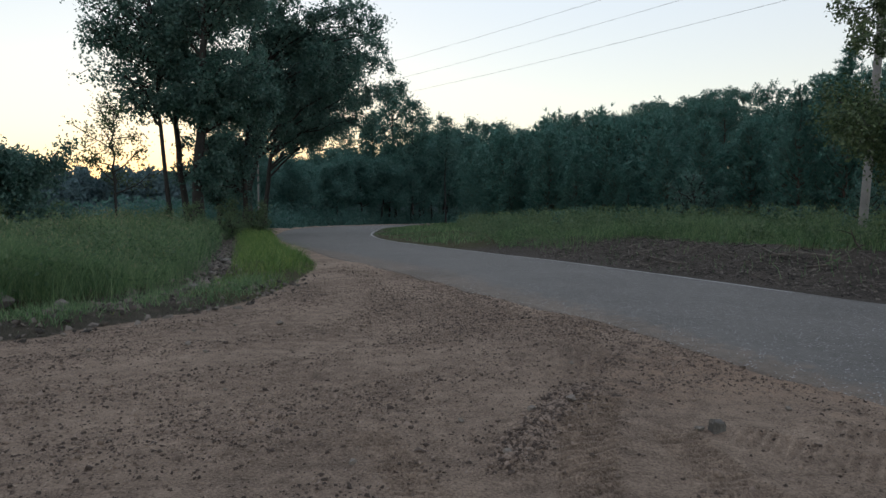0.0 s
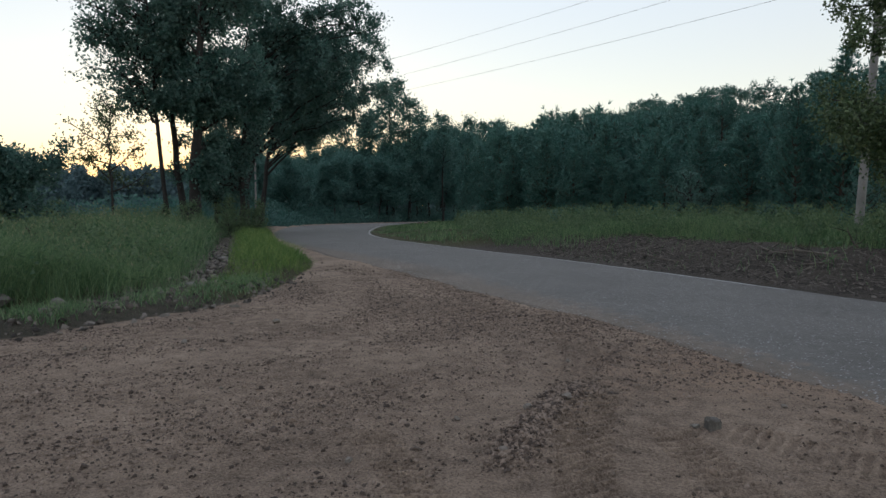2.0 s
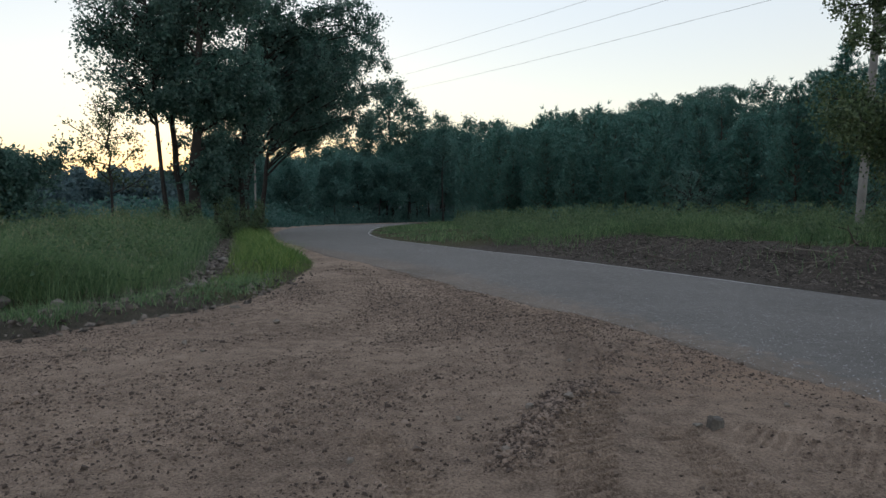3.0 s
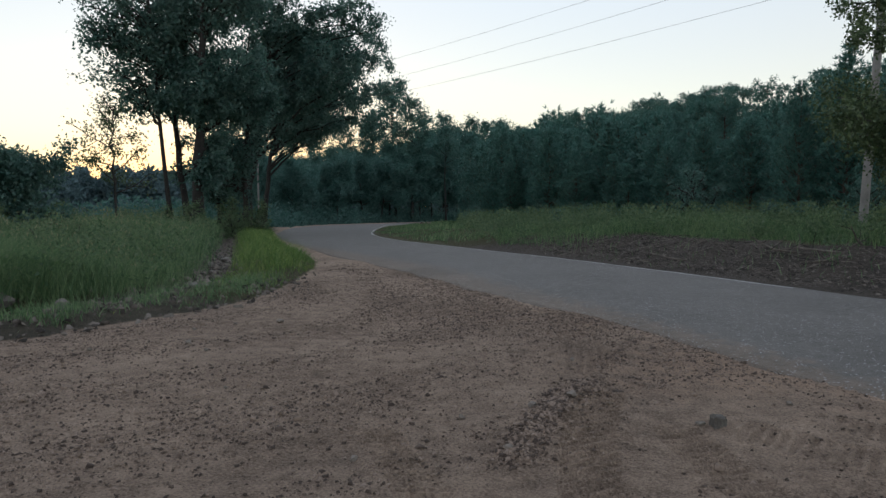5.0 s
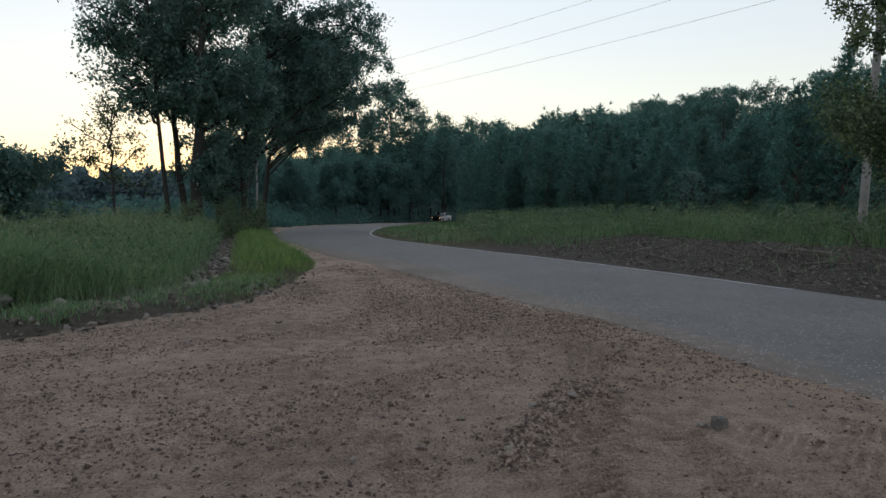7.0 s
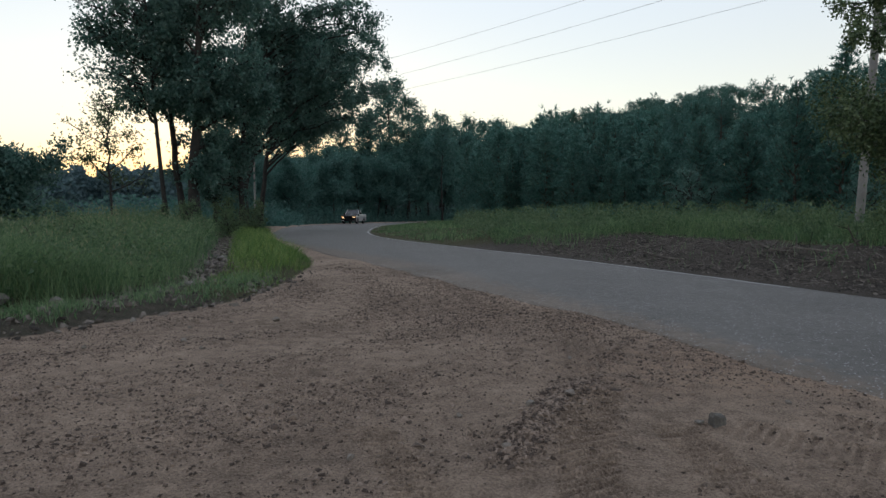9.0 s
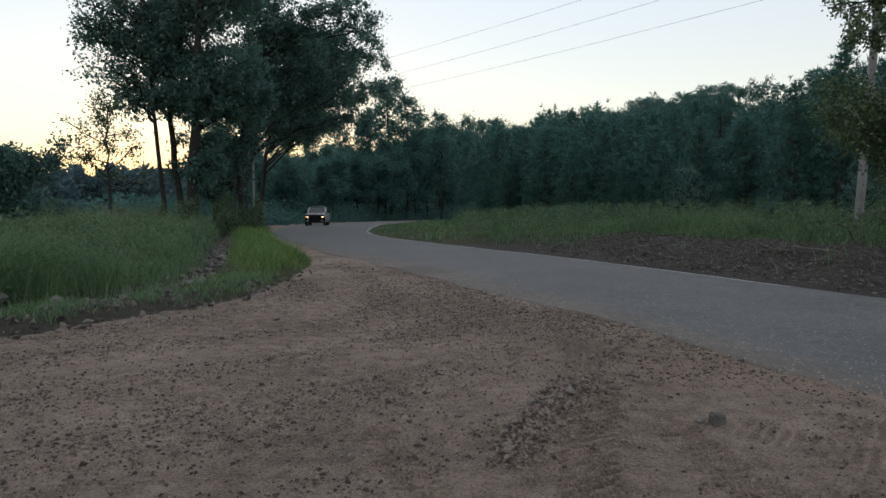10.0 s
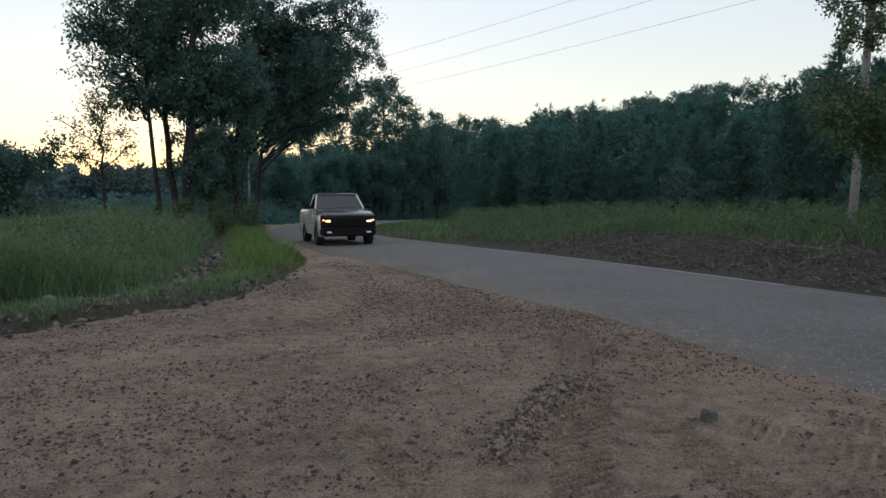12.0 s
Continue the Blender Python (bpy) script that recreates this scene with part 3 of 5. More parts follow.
def young_pine_meshes(seed, height, width, count=5200, size=0.26):
    """A plantation pine, needled to the ground, with a pale upright leader and upswept branch ends."""
    rng = np.random.RandomState(seed)
    lines = [[(0.06 * math.sin(k * 1.7 + seed), 0.06 * math.cos(k * 1.3 + seed), -0.1 + height * k / 9, 0.085 * (1 - k / 9) * height / 7 + 0.012) for k in range(10)]]
    pts, ways = [], []
    z, k = 0.35, 0
    while z < height * 0.97:
        t = z / height
        reach = width * (0.42 + 0.9 * min(t, 0.3)) * (1 - t) ** 0.62 + 0.10
        for b in range(6 if t < 0.8 else 4):
            a = k * 0.9 + b * 6.283 / (6 if t < 0.8 else 4) + rng.uniform(-0.35, 0.35)
            r = reach * rng.uniform(0.62, 1.22)
            l = limb((0, 0, z), (math.cos(a), math.sin(a), 0.15 + 0.6 * t), r, 0.022 * (1 - t) + 0.008, 0.006, rng, 0.16, 0.9, 5)
            lines.append(l)
            la = np.array(l)[:, :3]
            m = max(5, int(8 * r))
            u = rng.uniform(0.15, 1.0, m) ** 0.7
            q = np.stack([np.interp(u, np.linspace(0, 1, 5), la[:, c]) for c in range(3)], 1) + rng.normal(scale=0.10 + 0.08 * r, size=(m, 3))
            pts.append(q)
            ways.append(np.tile(np.array([[math.cos(a) * 0.6, math.sin(a) * 0.6, 0.75]]), (m, 1)))
        z += height * rng.uniform(0.035, 0.055)
        k += 1
    top = np.array([[0.06 * math.sin(9 * 1.7 + seed), 0.06 * math.cos(9 * 1.3 + seed), height * s] for s in np.linspace(0.86, 1.0, 9)])
    pts.append(top)
    ways.append(np.tile(np.array([[0, 0, 1.3]]), (9, 1)))
    pts, ways = np.vstack(pts), np.vstack(ways)
    v, f = needle_tufts(pts, ways, size, max(3, int(round(count / len(pts)))), rng)
    tv, tf = tubes(lines, 5)
    return mesh("trunk", tv, tf, PINE_BARK, True), mesh("crown", v, f, NEEDLE)


def tall_pine_meshes(seed, height, width, bare=0.55, count=15600, size=0.20):
    """An older pine: long bare stem, rounded, clumpy crown."""
    rng = np.random.RandomState(seed)
    lines = [[(0.12 * math.sin(k * 0.9 + seed), 0.12 * math.cos(k * 0.7 + seed), -0.1 + height * k / 9, 0.17 * (1 - k / 9) ** 0.8 * height / 14 + 0.02) for k in range(10)]]
    pts, ways = [], []
    for i in range(40):
        t = bare + (0.95 - bare) * (i + rng.uniform(0, 1)) / 40
        dome = math.sqrt(max(0.05, 1 - ((t - bare - 0.45 * (1 - bare)) / (0.58 * (1 - bare))) ** 2))
        a = i * 2.4 + rng.uniform(-0.4, 0.4)
        l = limb((0, 0, t * height), (math.cos(a), math.sin(a), 0.2), width * dome * rng.uniform(0.55, 1.1), 0.05 * (1 - t) + 0.015, 0.01, rng, 0.2, 0.3, 5)
        lines.append(l)
        la = np.array(l)[:, :3]
        for c in range(3):
            centre = la[rng.randint(2, 5)] + rng.normal(scale=0.15, size=3)
            d = rng.normal(size=(26, 3))
            d /= np.linalg.norm(d, axis=1)[:, None]
            pts.append(centre + d * 0.42 * rng.uniform(0.5, 1.0, (26, 1)) * np.array([1, 1, 0.75]))
            ways.append(d * 0.8 + np.array([[0, 0, 0.5]]))
    pts, ways = np.vstack(pts), np.vstack(ways)
    v, f = needle_tufts(pts, ways, size, max(2, count // len(pts)), rng, 0.13)
    tv, tf = tubes(lines, 6)
    return mesh("trunk", tv, tf, PINE_BARK, True), mesh("crown", v, f, NEEDLE)


def tree(name, meshes, x, y, label, category="tree", group="", turn=0.0, size=1.0, broad=1.0):
    t = thing(name, pose(x, y, place_z(x, y), 0, 0, turn), label, category, group)
    t.scale = (size * broad, size * broad, size)
    child("trunk", meshes[0], t)
    child("crown", meshes[1], t)
    return t


def skyline(x, y):
    """Height of the plantation's canopy: taller trees towards the pole, lower where the ground falls away."""
    lift = np.interp(x / y, [-0.05, 0.05, 0.14, 0.21, 0.255, 0.30, 0.38, 0.48, 0.54, 0.585, 0.65], [0.138, 0.134, 0.132, 0.144, 0.134, 0.155, 0.167, 0.178, 0.189, 0.222, 0.215])
    return float(np.clip(lift * y + 1.5 - place_z(x, y), 5, 19))


def build_trees():
    rng = np.random.RandomState(5)
    # the clump of big hardwoods beside the field: foot, height, girth, lean, and the leafy masses (offset, radii, share of leaves)
    big = "tall dark hardwood at the field's edge, leafy crown against the dusk"
    clump = ((1, -12.8, 36, 17, 0.29, (0.6, 0), 42000, (((1.6, 0.3, 10.0), (3.2, 2.8, 3.0), 3.4), ((1.2, 0, 13.2), (4.0, 3.2, 2.6), 2.6), ((-0.3, -0.4, 7.4), (2.0, 1.8, 1.5), 1), ((2.4, 0, 6.8), (1.9, 1.8, 1.5), 1.2), ((0.8, 0.6, 3.6), (1.0, 1.0, 1.7), 0.12))),
             (2, -13.7, 37.5, 16, 0.18, (-0.3, 0), 7500, (((-0.6, 0, 11.0), (2.3, 2.2, 3.4), 3), ((-2.1, 0, 8.2), (1.5, 1.3, 1.0), 0.6), ((0.0, 0.6, 4.4), (1.2, 1.2, 1.7), 0.16))),
             (3, -14.2, 36, 15, 0.11, (-0.9, 0), 9500, (((-1.5, 0, 8.9), (2.4, 2.0, 2.6), 3), ((-2.3, 0, 11.6), (2.2, 2.0, 2.0), 2), ((-4.2, 0, 10.4), (0.9, 0.8, 0.8), 0.3))),
             (4, -12.2, 43, 12, 0.17, (0.6, 0), 8000, (((-0.6, 0, 6.4), (2.0, 2.0, 2.2), 2), ((-0.9, 0, 3.4), (1.3, 1.4, 2.2), 1.0))),
             (6, -13.4, 47, 17, 0.26, (2.4, -1), 46000, (((5.2, -0.6, 14.6), (3.4, 2.6, 2.0), 2.0), ((0.7, 0, 13.0), (2.6, 2.4, 2.5), 1.5), ((4.2, -0.6, 11.4), (4.2, 3.2, 3.0), 4), ((2.4, -0.4, 8.7), (3.0, 2.4, 1.5), 1.6), ((7.4, -0.8, 13.2), (2.3, 1.8, 2.2), 2.0), ((6.6, -0.6, 10.2), (2.2, 1.8, 1.6), 0.9))),
             (8, -14.9, 53, 15.5, 0.2, (2.6, 0), 36000, (((8.7, 0, 12.6), (2.6, 2.0, 2.3), 2.6), ((5.2, 0, 9.6), (4.4, 2.8, 2.3), 3), ((3.0, 0, 13.0), (3.6, 2.6, 2.4), 1.5))),
             (9, -15.6, 60, 17, 0.22, (3.4, 0), 36000, (((6.4, 0, 8.9), (3.6, 2.2, 1.3), 1.4), ((8.2, 0, 10.2), (3.4, 2.4, 2.0), 2), ((4.6, 0, 13.5), (4.0, 3.0, 2.6), 1.6), ((9.3, 0, 13.4), (2.2, 1.8, 1.9), 0.8), ((11.2, 0, 11.4), (1.4, 1.3, 1.3), 0.3))),
             (7, -16.2, 50, 9, 0.14, (0, 0), 6000, (((0.2, 0, 5.2), (1.9, 1.7, 3.0), 1),)))
    for seed, x, y, h, g, lean, ct, masses in clump:
        tree("hardwood_tree", massed_meshes(seed, h, g, lean, masses, ct, 0.115), x, y, big, group="roadside hardwoods")
    tree("sapling", hardwood_meshes(11, 5.9, 0.04, 1.35, 0.35, 13, 0.07, 2300, (0.2, 0), YOUNG_LEAF, 0.2), -14.1, 30, "slender sapling with thin sparse leaves in the field", "sapling")
    tree("small_tree", hardwood_meshes(12, 3.0, 0.09, 1.6, 0.3, 16, 0.085, 13000, (0, 0), None, 0.22), -15.6, 25.5, "low round leafy tree standing in tall grass", "tree")
    tree("small_tree", hardwood_meshes(13, 3.2, 0.08, 1.5, 0.2, 12, 0.09, 6000, (0, 0), None, 0.25), -18.6, 27, "low round leafy tree standing in tall grass", "tree")
    # woods beyond the bend
    kinds = [hardwood_meshes(30 + i, 12.0, 0.17, 3.6, 0.27, 16, 0.21, 12500, (0.4 * i - 0.8, 0), WOOD_LEAF, 0.6) for i in range(4)]
    wood = "dark hardwood in the woods beyond the bend"
    spots = [(-19.5, 71), (-25, 73), (-21, 80), (-27, 84), (-20, 92), (-24, 99), (-17, 104), (-21, 112), (-13, 112), (-16, 120), (-9, 120), (-12, 128),
             (-5, 131), (-8, 139), (0, 143), (-3, 150), (5, 154), (-24, 79), (9, 164), (-1, 160), (-28, 108), (-21, 69), (-18.5, 86), (-15, 98), (-11, 117), (-6, 124), (-2, 136), (3, 147), (-24, 90), (-14, 124), (-18, 114)]
    for i, (x, y) in enumerate(spots):
        tree("woodland_tree", kinds[i % 4], x + rng.uniform(-0.7, 0.7), y + rng.uniform(-0.7, 0.7), wood, group="woods beyond the bend", turn=rng.uniform(0, 360), size=float(np.interp(x / y, [-0.30, -0.26, -0.10, -0.04], [0.075, 0.080, 0.080, 0.105]) * y + 1.5 - place_z(x, y)) / 13.0 * rng.uniform(0.86, 1.0))
    tall = [hardwood_meshes(40 + i, 22, 0.2, 3.0, 0.56, 18, 0.22, 4200, (0.6, 0), WOOD_LEAF, 0.5) for i in range(3)]
    for i, (x, y, s) in enumerate(((-8.2, 121, 1.1), (-5.6, 124, 0.98), (0.5, 128, 0.8), (-12.5, 126, 0.9), (-22, 118, 0.9), (-27, 122, 0.85), (-31, 116, 0.9), (-18, 128, 0.85), (3, 158, 0.95), (-14, 133, 0.85), (0, 147, 1.0), (6.5, 159, 1.05), (10.5, 167, 1.05), (-4, 141, 0.95), (14.5, 173, 1.1), (18, 168, 1.0))):
        tree("tall_tree", tall[i % 3], x, y, "tall thin-crowned tree rising over the woods", group="tall trees over the woods", turn=rng.uniform(0, 360), size=s)
    # young pine plantation along the bank
    pines = [young_pine_meshes(50 + i, 7.0, 2.5 + 0.25 * (i % 3), 15000, 0.23) for i in range(5)]
    plain = [young_pine_meshes(60 + i, 7.0, 2.7, 6500, 0.30) for i in range(3)]
    edge = curve([(19.5, 24), (17.5, 28), (13.4, 35), (9, 44), (5.0, 58), (3.4, 71), (4.4, 84), (8.5, 97), (15, 110), (23, 124)], 12)
    seg = np.concatenate([[0], np.cumsum(np.hypot(*np.diff(edge, axis=0).T))])
    label = "young bluish-green pine needled to the ground, in a plantation"
    for row, (off, gap) in enumerate(((0.0, 2.4), (2.6, 2.5), (5.4, 2.9), (8.4, 3.2))):
        s = rng.uniform(0, 1)
        while s < seg[-1]:
            x, y = np.interp(s, seg, edge[:, 0]), np.interp(s, seg, edge[:, 1])
            k = min(len(edge) - 2, int(np.searchsorted(seg, s)))
            d = edge[k + 1] - edge[k]
            d = d / np.linalg.norm(d)
            px, py = x + d[1] * off + rng.uniform(-0.9, 0.9), y - d[0] * off + rng.uniform(-0.9, 0.9)
            h = skyline(px, py) * (0.74 + 0.04 * row) * rng.uniform(0.66, 1.14) / 7.0
            tree("young_pine", pines[rng.randint(5)] if row < 2 and py < 75 else plain[rng.randint(3)], float(px), float(py), label, "pine", "pine plantation", rng.uniform(0, 360), float(h), float(rng.uniform(1.0, 1.45)))
            s += gap * rng.uniform(0.8, 1.25) * (1 if y < 80 else 1.5)
    # one taller pine with pale upright leaders behind the utility pole
    for x, y, top in ((15.3, 26.5, 7.4), (16.6, 26.0, 6.6), (14.0, 27.5, 6.2)):
        tree("young_pine", pines[int(x) % 5], x, y, "young pine with upright pale leaders behind the utility pole", "pine", "pine plantation", 40 * x, (top - place_z(x, y)) / 7.0, 1.0)
    olds = [tall_pine_meshes(70 + i, 13.5, 2.0 + 0.25 * i) for i in range(4)]
    for i in range(96):
        s = (i + rng.uniform(0, 1)) / 96 * seg[-1]
        x, y = np.interp(s, seg, edge[:, 0]), np.interp(s, seg, edge[:, 1])
        k = min(len(edge) - 2, int(np.searchsorted(seg, s)))
        d = edge[k + 1] - edge[k]
        d = d / np.linalg.norm(d)
        off = 9 + 8 * rng.uniform(0, 1) + (7 if i % 2 else 0)
        px, py = float(x + d[1] * off), float(y - d[0] * off)
        tree("tall_pine", olds[i % 4], px, py, "mature pine with a rounded clumpy crown behind the plantation", "pine", "mature pines",
             rng.uniform(0, 360), float(skyline(px, py) * (1.0 if i % 3 else 1.04) * rng.uniform(0.78, 1.0) / 13.9))
    # far woods closing the field and the land all round
    pts = []
    for a0, a1, d0, d1, h, n, m in ((-48, -14, 180, 235, 12.6, 230, 460), (-14, 24, 190, 270, 14, 320, 300), (24, 312, 120, 170, 12, 600, 40)):
        a, d = np.radians(rng.uniform(a0, a1, n)), rng.uniform(d0, d1, n)
        c = np.stack([d * np.sin(a), d * np.cos(a)], 1)
        c = np.hstack([c, ground_z(c[:, 0], c[:, 1])[:, None]])
        hh = h * rng.uniform(0.75, 1.1, n)
        u = rng.uniform(0, 1, (n, m))
        r = 3.4 * np.sqrt(np.clip(1.02 - u ** 2.2, 0, 1)) * rng.uniform(0.5, 1, (n, m))
        w = rng.uniform(0, 6.283, (n, m))
        pts.append(np.stack([c[:, :1] + r * np.cos(w), c[:, 1:2] + r * np.sin(w), c[:, 2:] + hh[:, None] * u], -1).reshape(-1, 3))
    pts = np.vstack(pts)
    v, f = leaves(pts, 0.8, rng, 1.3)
    # these leaves carry the bluish haze of distance in their colour
    stuff("far_woods", v, f, HAZED_LEAF, "far dark line of woods behind the field, haze blue mixed into its colour", "woods")
    # undergrowth along the outside of the bend and under the woods
    line = curve([(-22, 56), (-17.5, 66), (-17.5, 84), (-14, 100), (-8, 118), (0, 137), (12, 160)], 14)
    k = rng.randint(0, len(line), 1500)
    x = line[k, 0] + rng.normal(scale=1.0, size=1500) - np.abs(rng.normal(scale=5, size=1500))
    y = line[k, 1] + rng.normal(scale=1.0, size=1500) + np.abs(rng.normal(scale=3, size=1500))
    # and along the foot of the plantation
    k = rng.randint(0, len(edge), 420)
    x2, y2 = edge[k, 0] + rng.uniform(2, 9, 420), edge[k, 1] + rng.uniform(1, 6, 420)
    ok = (side(ROAD_L, x, y) < -1.2) & ((y > 67) | (x < -21))
    x, y = np.concatenate([x[ok], x2]), np.concatenate([y[ok], y2])
    n, m = len(x), 95
    h = rng.uniform(0.5, 2.6, n)
    q = np.abs(rng.normal(size=(n, m))) * 0.5
    p = np.stack([x[:, None] + rng.normal(scale=0.7, size=(n, m)), y[:, None] + rng.normal(scale=0.7, size=(n, m)), ground_z(x, y)[:, None] + h[:, None] * np.clip(q, 0, 1.1)], -1).reshape(-1, 3)
    v, f = leaves(p, 0.19, rng)
    stuff("undergrowth", v, f, WOOD_LEAF, "dark leafy undergrowth at the foot of the woods", "undergrowth")


build_trees()


# ---- power line ----
NEAR_POLE, FAR_POLE = (12.05, 20.0), (-17.2, 65.0)


def utility_pole(x, y, height, lean, r, name_label):
    p = thing("utility_pole", pose(x, y, place_z(x, y), 0, lean, 0), name_label, "utility pole", "power line")
    v, f = tubes([[(0, 0, -0.4, r), (0, 0, height * 0.3, r * 0.93), (0, 0, height * 0.7, r * 0.82), (0, 0, height, r * 0.7), (0, 0, height + 0.01, 0.002)]], 16)
    child("shaft", mesh("shaft", v, f, POLE_WOOD, True), p)
    part("crossarm", box(-0.9, 0.9, -0.17, -0.06, height - 0.55, height - 0.42, 0.01), POLE_WOOD, p)
    for dx in (-0.8, 0.0, 0.8):
        z = height - 0.42 if dx else height
        bm = bmesh.new()
        for k, rr in enumerate((0.05, 0.065, 0.04)):
            bmesh.ops.create_cone(bm, cap_ends=True, segments=10, radius1=rr, radius2=rr * 0.8, depth=0.05, matrix=Matrix.Translation((dx, -0.115 if dx else 0, z + 0.03 + 0.045 * k)))
        part("insulator", bm, PLASTIC, p, "pale porcelain insulator")
    return p


def hang(a, b, sag, r, n=26):
    a, b = np.array(a, float), np.array(b, float)
    t = np.linspace(0, 1, n)
    p = a[None] * (1 - t)[:, None] + b[None] * t[:, None]
    p[:, 2] -= sag * 4 * t * (1 - t)
    v, f = tubes([[(*q, r) for q in p]], 6)
    return tagged(new("power_cable", mesh("power_cable", v, f, CABLE, True)), "thin grey overhead power cable slung between poles", "cable", "power cables")


def build_power_line():
    utility_pole(*NEAR_POLE, 9.9, 3.2, 0.122, "weathered grey wooden utility pole on the grassy bank")
    utility_pole(*FAR_POLE, 12.8, 0.0, 0.09, "weathered wooden utility pole beside the road bend")
    nx, ny = NEAR_POLE
    fx, fy = FAR_POLE
    for dz, fz, dx in ((8.05, 10.2, 0.42), (9.05, 11.1, 0.46), (9.9, 12.5, 0.5)):
        hang((nx + dx, ny, dz), (fx, fy, fz - 0.6), 0.45, 0.0055)
    # grey transformer can on the pole
    can = thing("transformer", pose(nx + 0.60, ny - 0.05, 6.5), "grey steel transformer can hung on the utility pole", "transformer")
    v, f = tubes([[(0, 0, -0.20, 0.02), (0, 0, -0.20, 0.12), (0, 0, 0.18, 0.12), (0, 0, 0.23, 0.09), (0, 0, 0.235, 0.01)]], 16)
    child("tank", mesh("tank", v, f, STEEL, True), can)
    part("bracket", box(-0.32, -0.14, -0.03, 0.03, 0.0, 0.06, 0.005), STEEL, can)


build_power_line()


def build_roadside_oak():
    # a young oak whose boughs hang across the pole
    rng = np.random.RandomState(91)
    x0, y0 = 12.9, 16.2
    z0 = place_z(x0, y0)
    trunk = [(0.05 * math.sin(k), 0.0, -0.1 + 0.9 * k, 0.13 * (1 - k / 10) + 0.02) for k in range(10)]
    lines, tips = [trunk], []
    for z, reach, way, n, wide in ((4.9, 3.7, (-1, -0.1, 0.0), 18, 0.17), (5.5, 3.5, (-1, 0.2, 0.04), 22, 0.22), (5.8, 3.2, (-1, 0.0, 0.06), 20, 0.24), (2.5, 4.0, (-1, 0.0, 0.0), 20, 0.3), (2.9, 3.7, (-1, 0.1, 0.0), 18, 0.28), (3.0, 3.2, (-1, 0.15, 0.05), 18, 0.3),
                                   (2.1, 2.9, (-1, -0.1, 0.0), 12, 0.28), (2.3, 3.3, (-1, 0.2, 0.0), 14, 0.28), (0.6, 2.3, (-1, 0.1, 0.1), 9, 0.3), (0.3, 2.5, (-1, -0.2, 0.05), 9, 0.3), (1.1, 2.1, (-1, 0.2, 0.0), 9, 0.3),
                                   (6.0, 3.0, (1, 0, 0.4), 9, 0.3), (4.2, 3.0, (1, 0.5, 0.3), 9, 0.3), (6.8, 2.5, (0, 1, 0.5), 9, 0.3), (7.4, 2.5, (0.2, -1, 0.6), 9, 0.3)):
        l = limb((0, 0, z), way, reach, 0.045, 0.012, rng, 0.10, 0.0, 8)
        la = np.array(l)
        lines.append(l)
        for k in range(n):
            u = rng.uniform(0.45, 1.0)
            s = np.array([np.interp(u, np.linspace(0, 1, 8), la[:, c]) for c in range(3)])
            tw = limb(s, rng.normal(size=3) * np.array([1, 1, 0.7]) + np.array([-0.4 * (way[0] < 0), 0, 0]), rng.uniform(0.25, 0.6), 0.012, 0.004, rng, 0.3, 0.0, 4)
            lines.append(tw)
            tips += [(tw[2][:3], wide), (tw[3][:3], wide)]
    pts = np.vstack([np.array(p) + rng.normal(scale=w * 0.62, size=(64, 3)) for p, w in tips])
    v, f = leaves(pts, 0.055, rng, 1.6, np.array([[0, 0, -0.5]]))
    tv, tf = tubes(lines, 7)
    tree("roadside_oak", (mesh("trunk", tv, tf, BARK, True), mesh("crown", v, f, YOUNG_LEAF)), x0, y0, "leafy young oak with boughs hanging across the utility pole", "tree")


build_roadside_oak()


# ---- grass, weeds, stones, sticks ----
def scatter(n, x0, x1, y0, y1, rng, keep):
    x, y = rng.uniform(x0, x1, n), rng.uniform(y0, y1, n)
    p = keep(x, y)
    ok = rng.uniform(0, 1, n) < p
    return x[ok], y[ok]


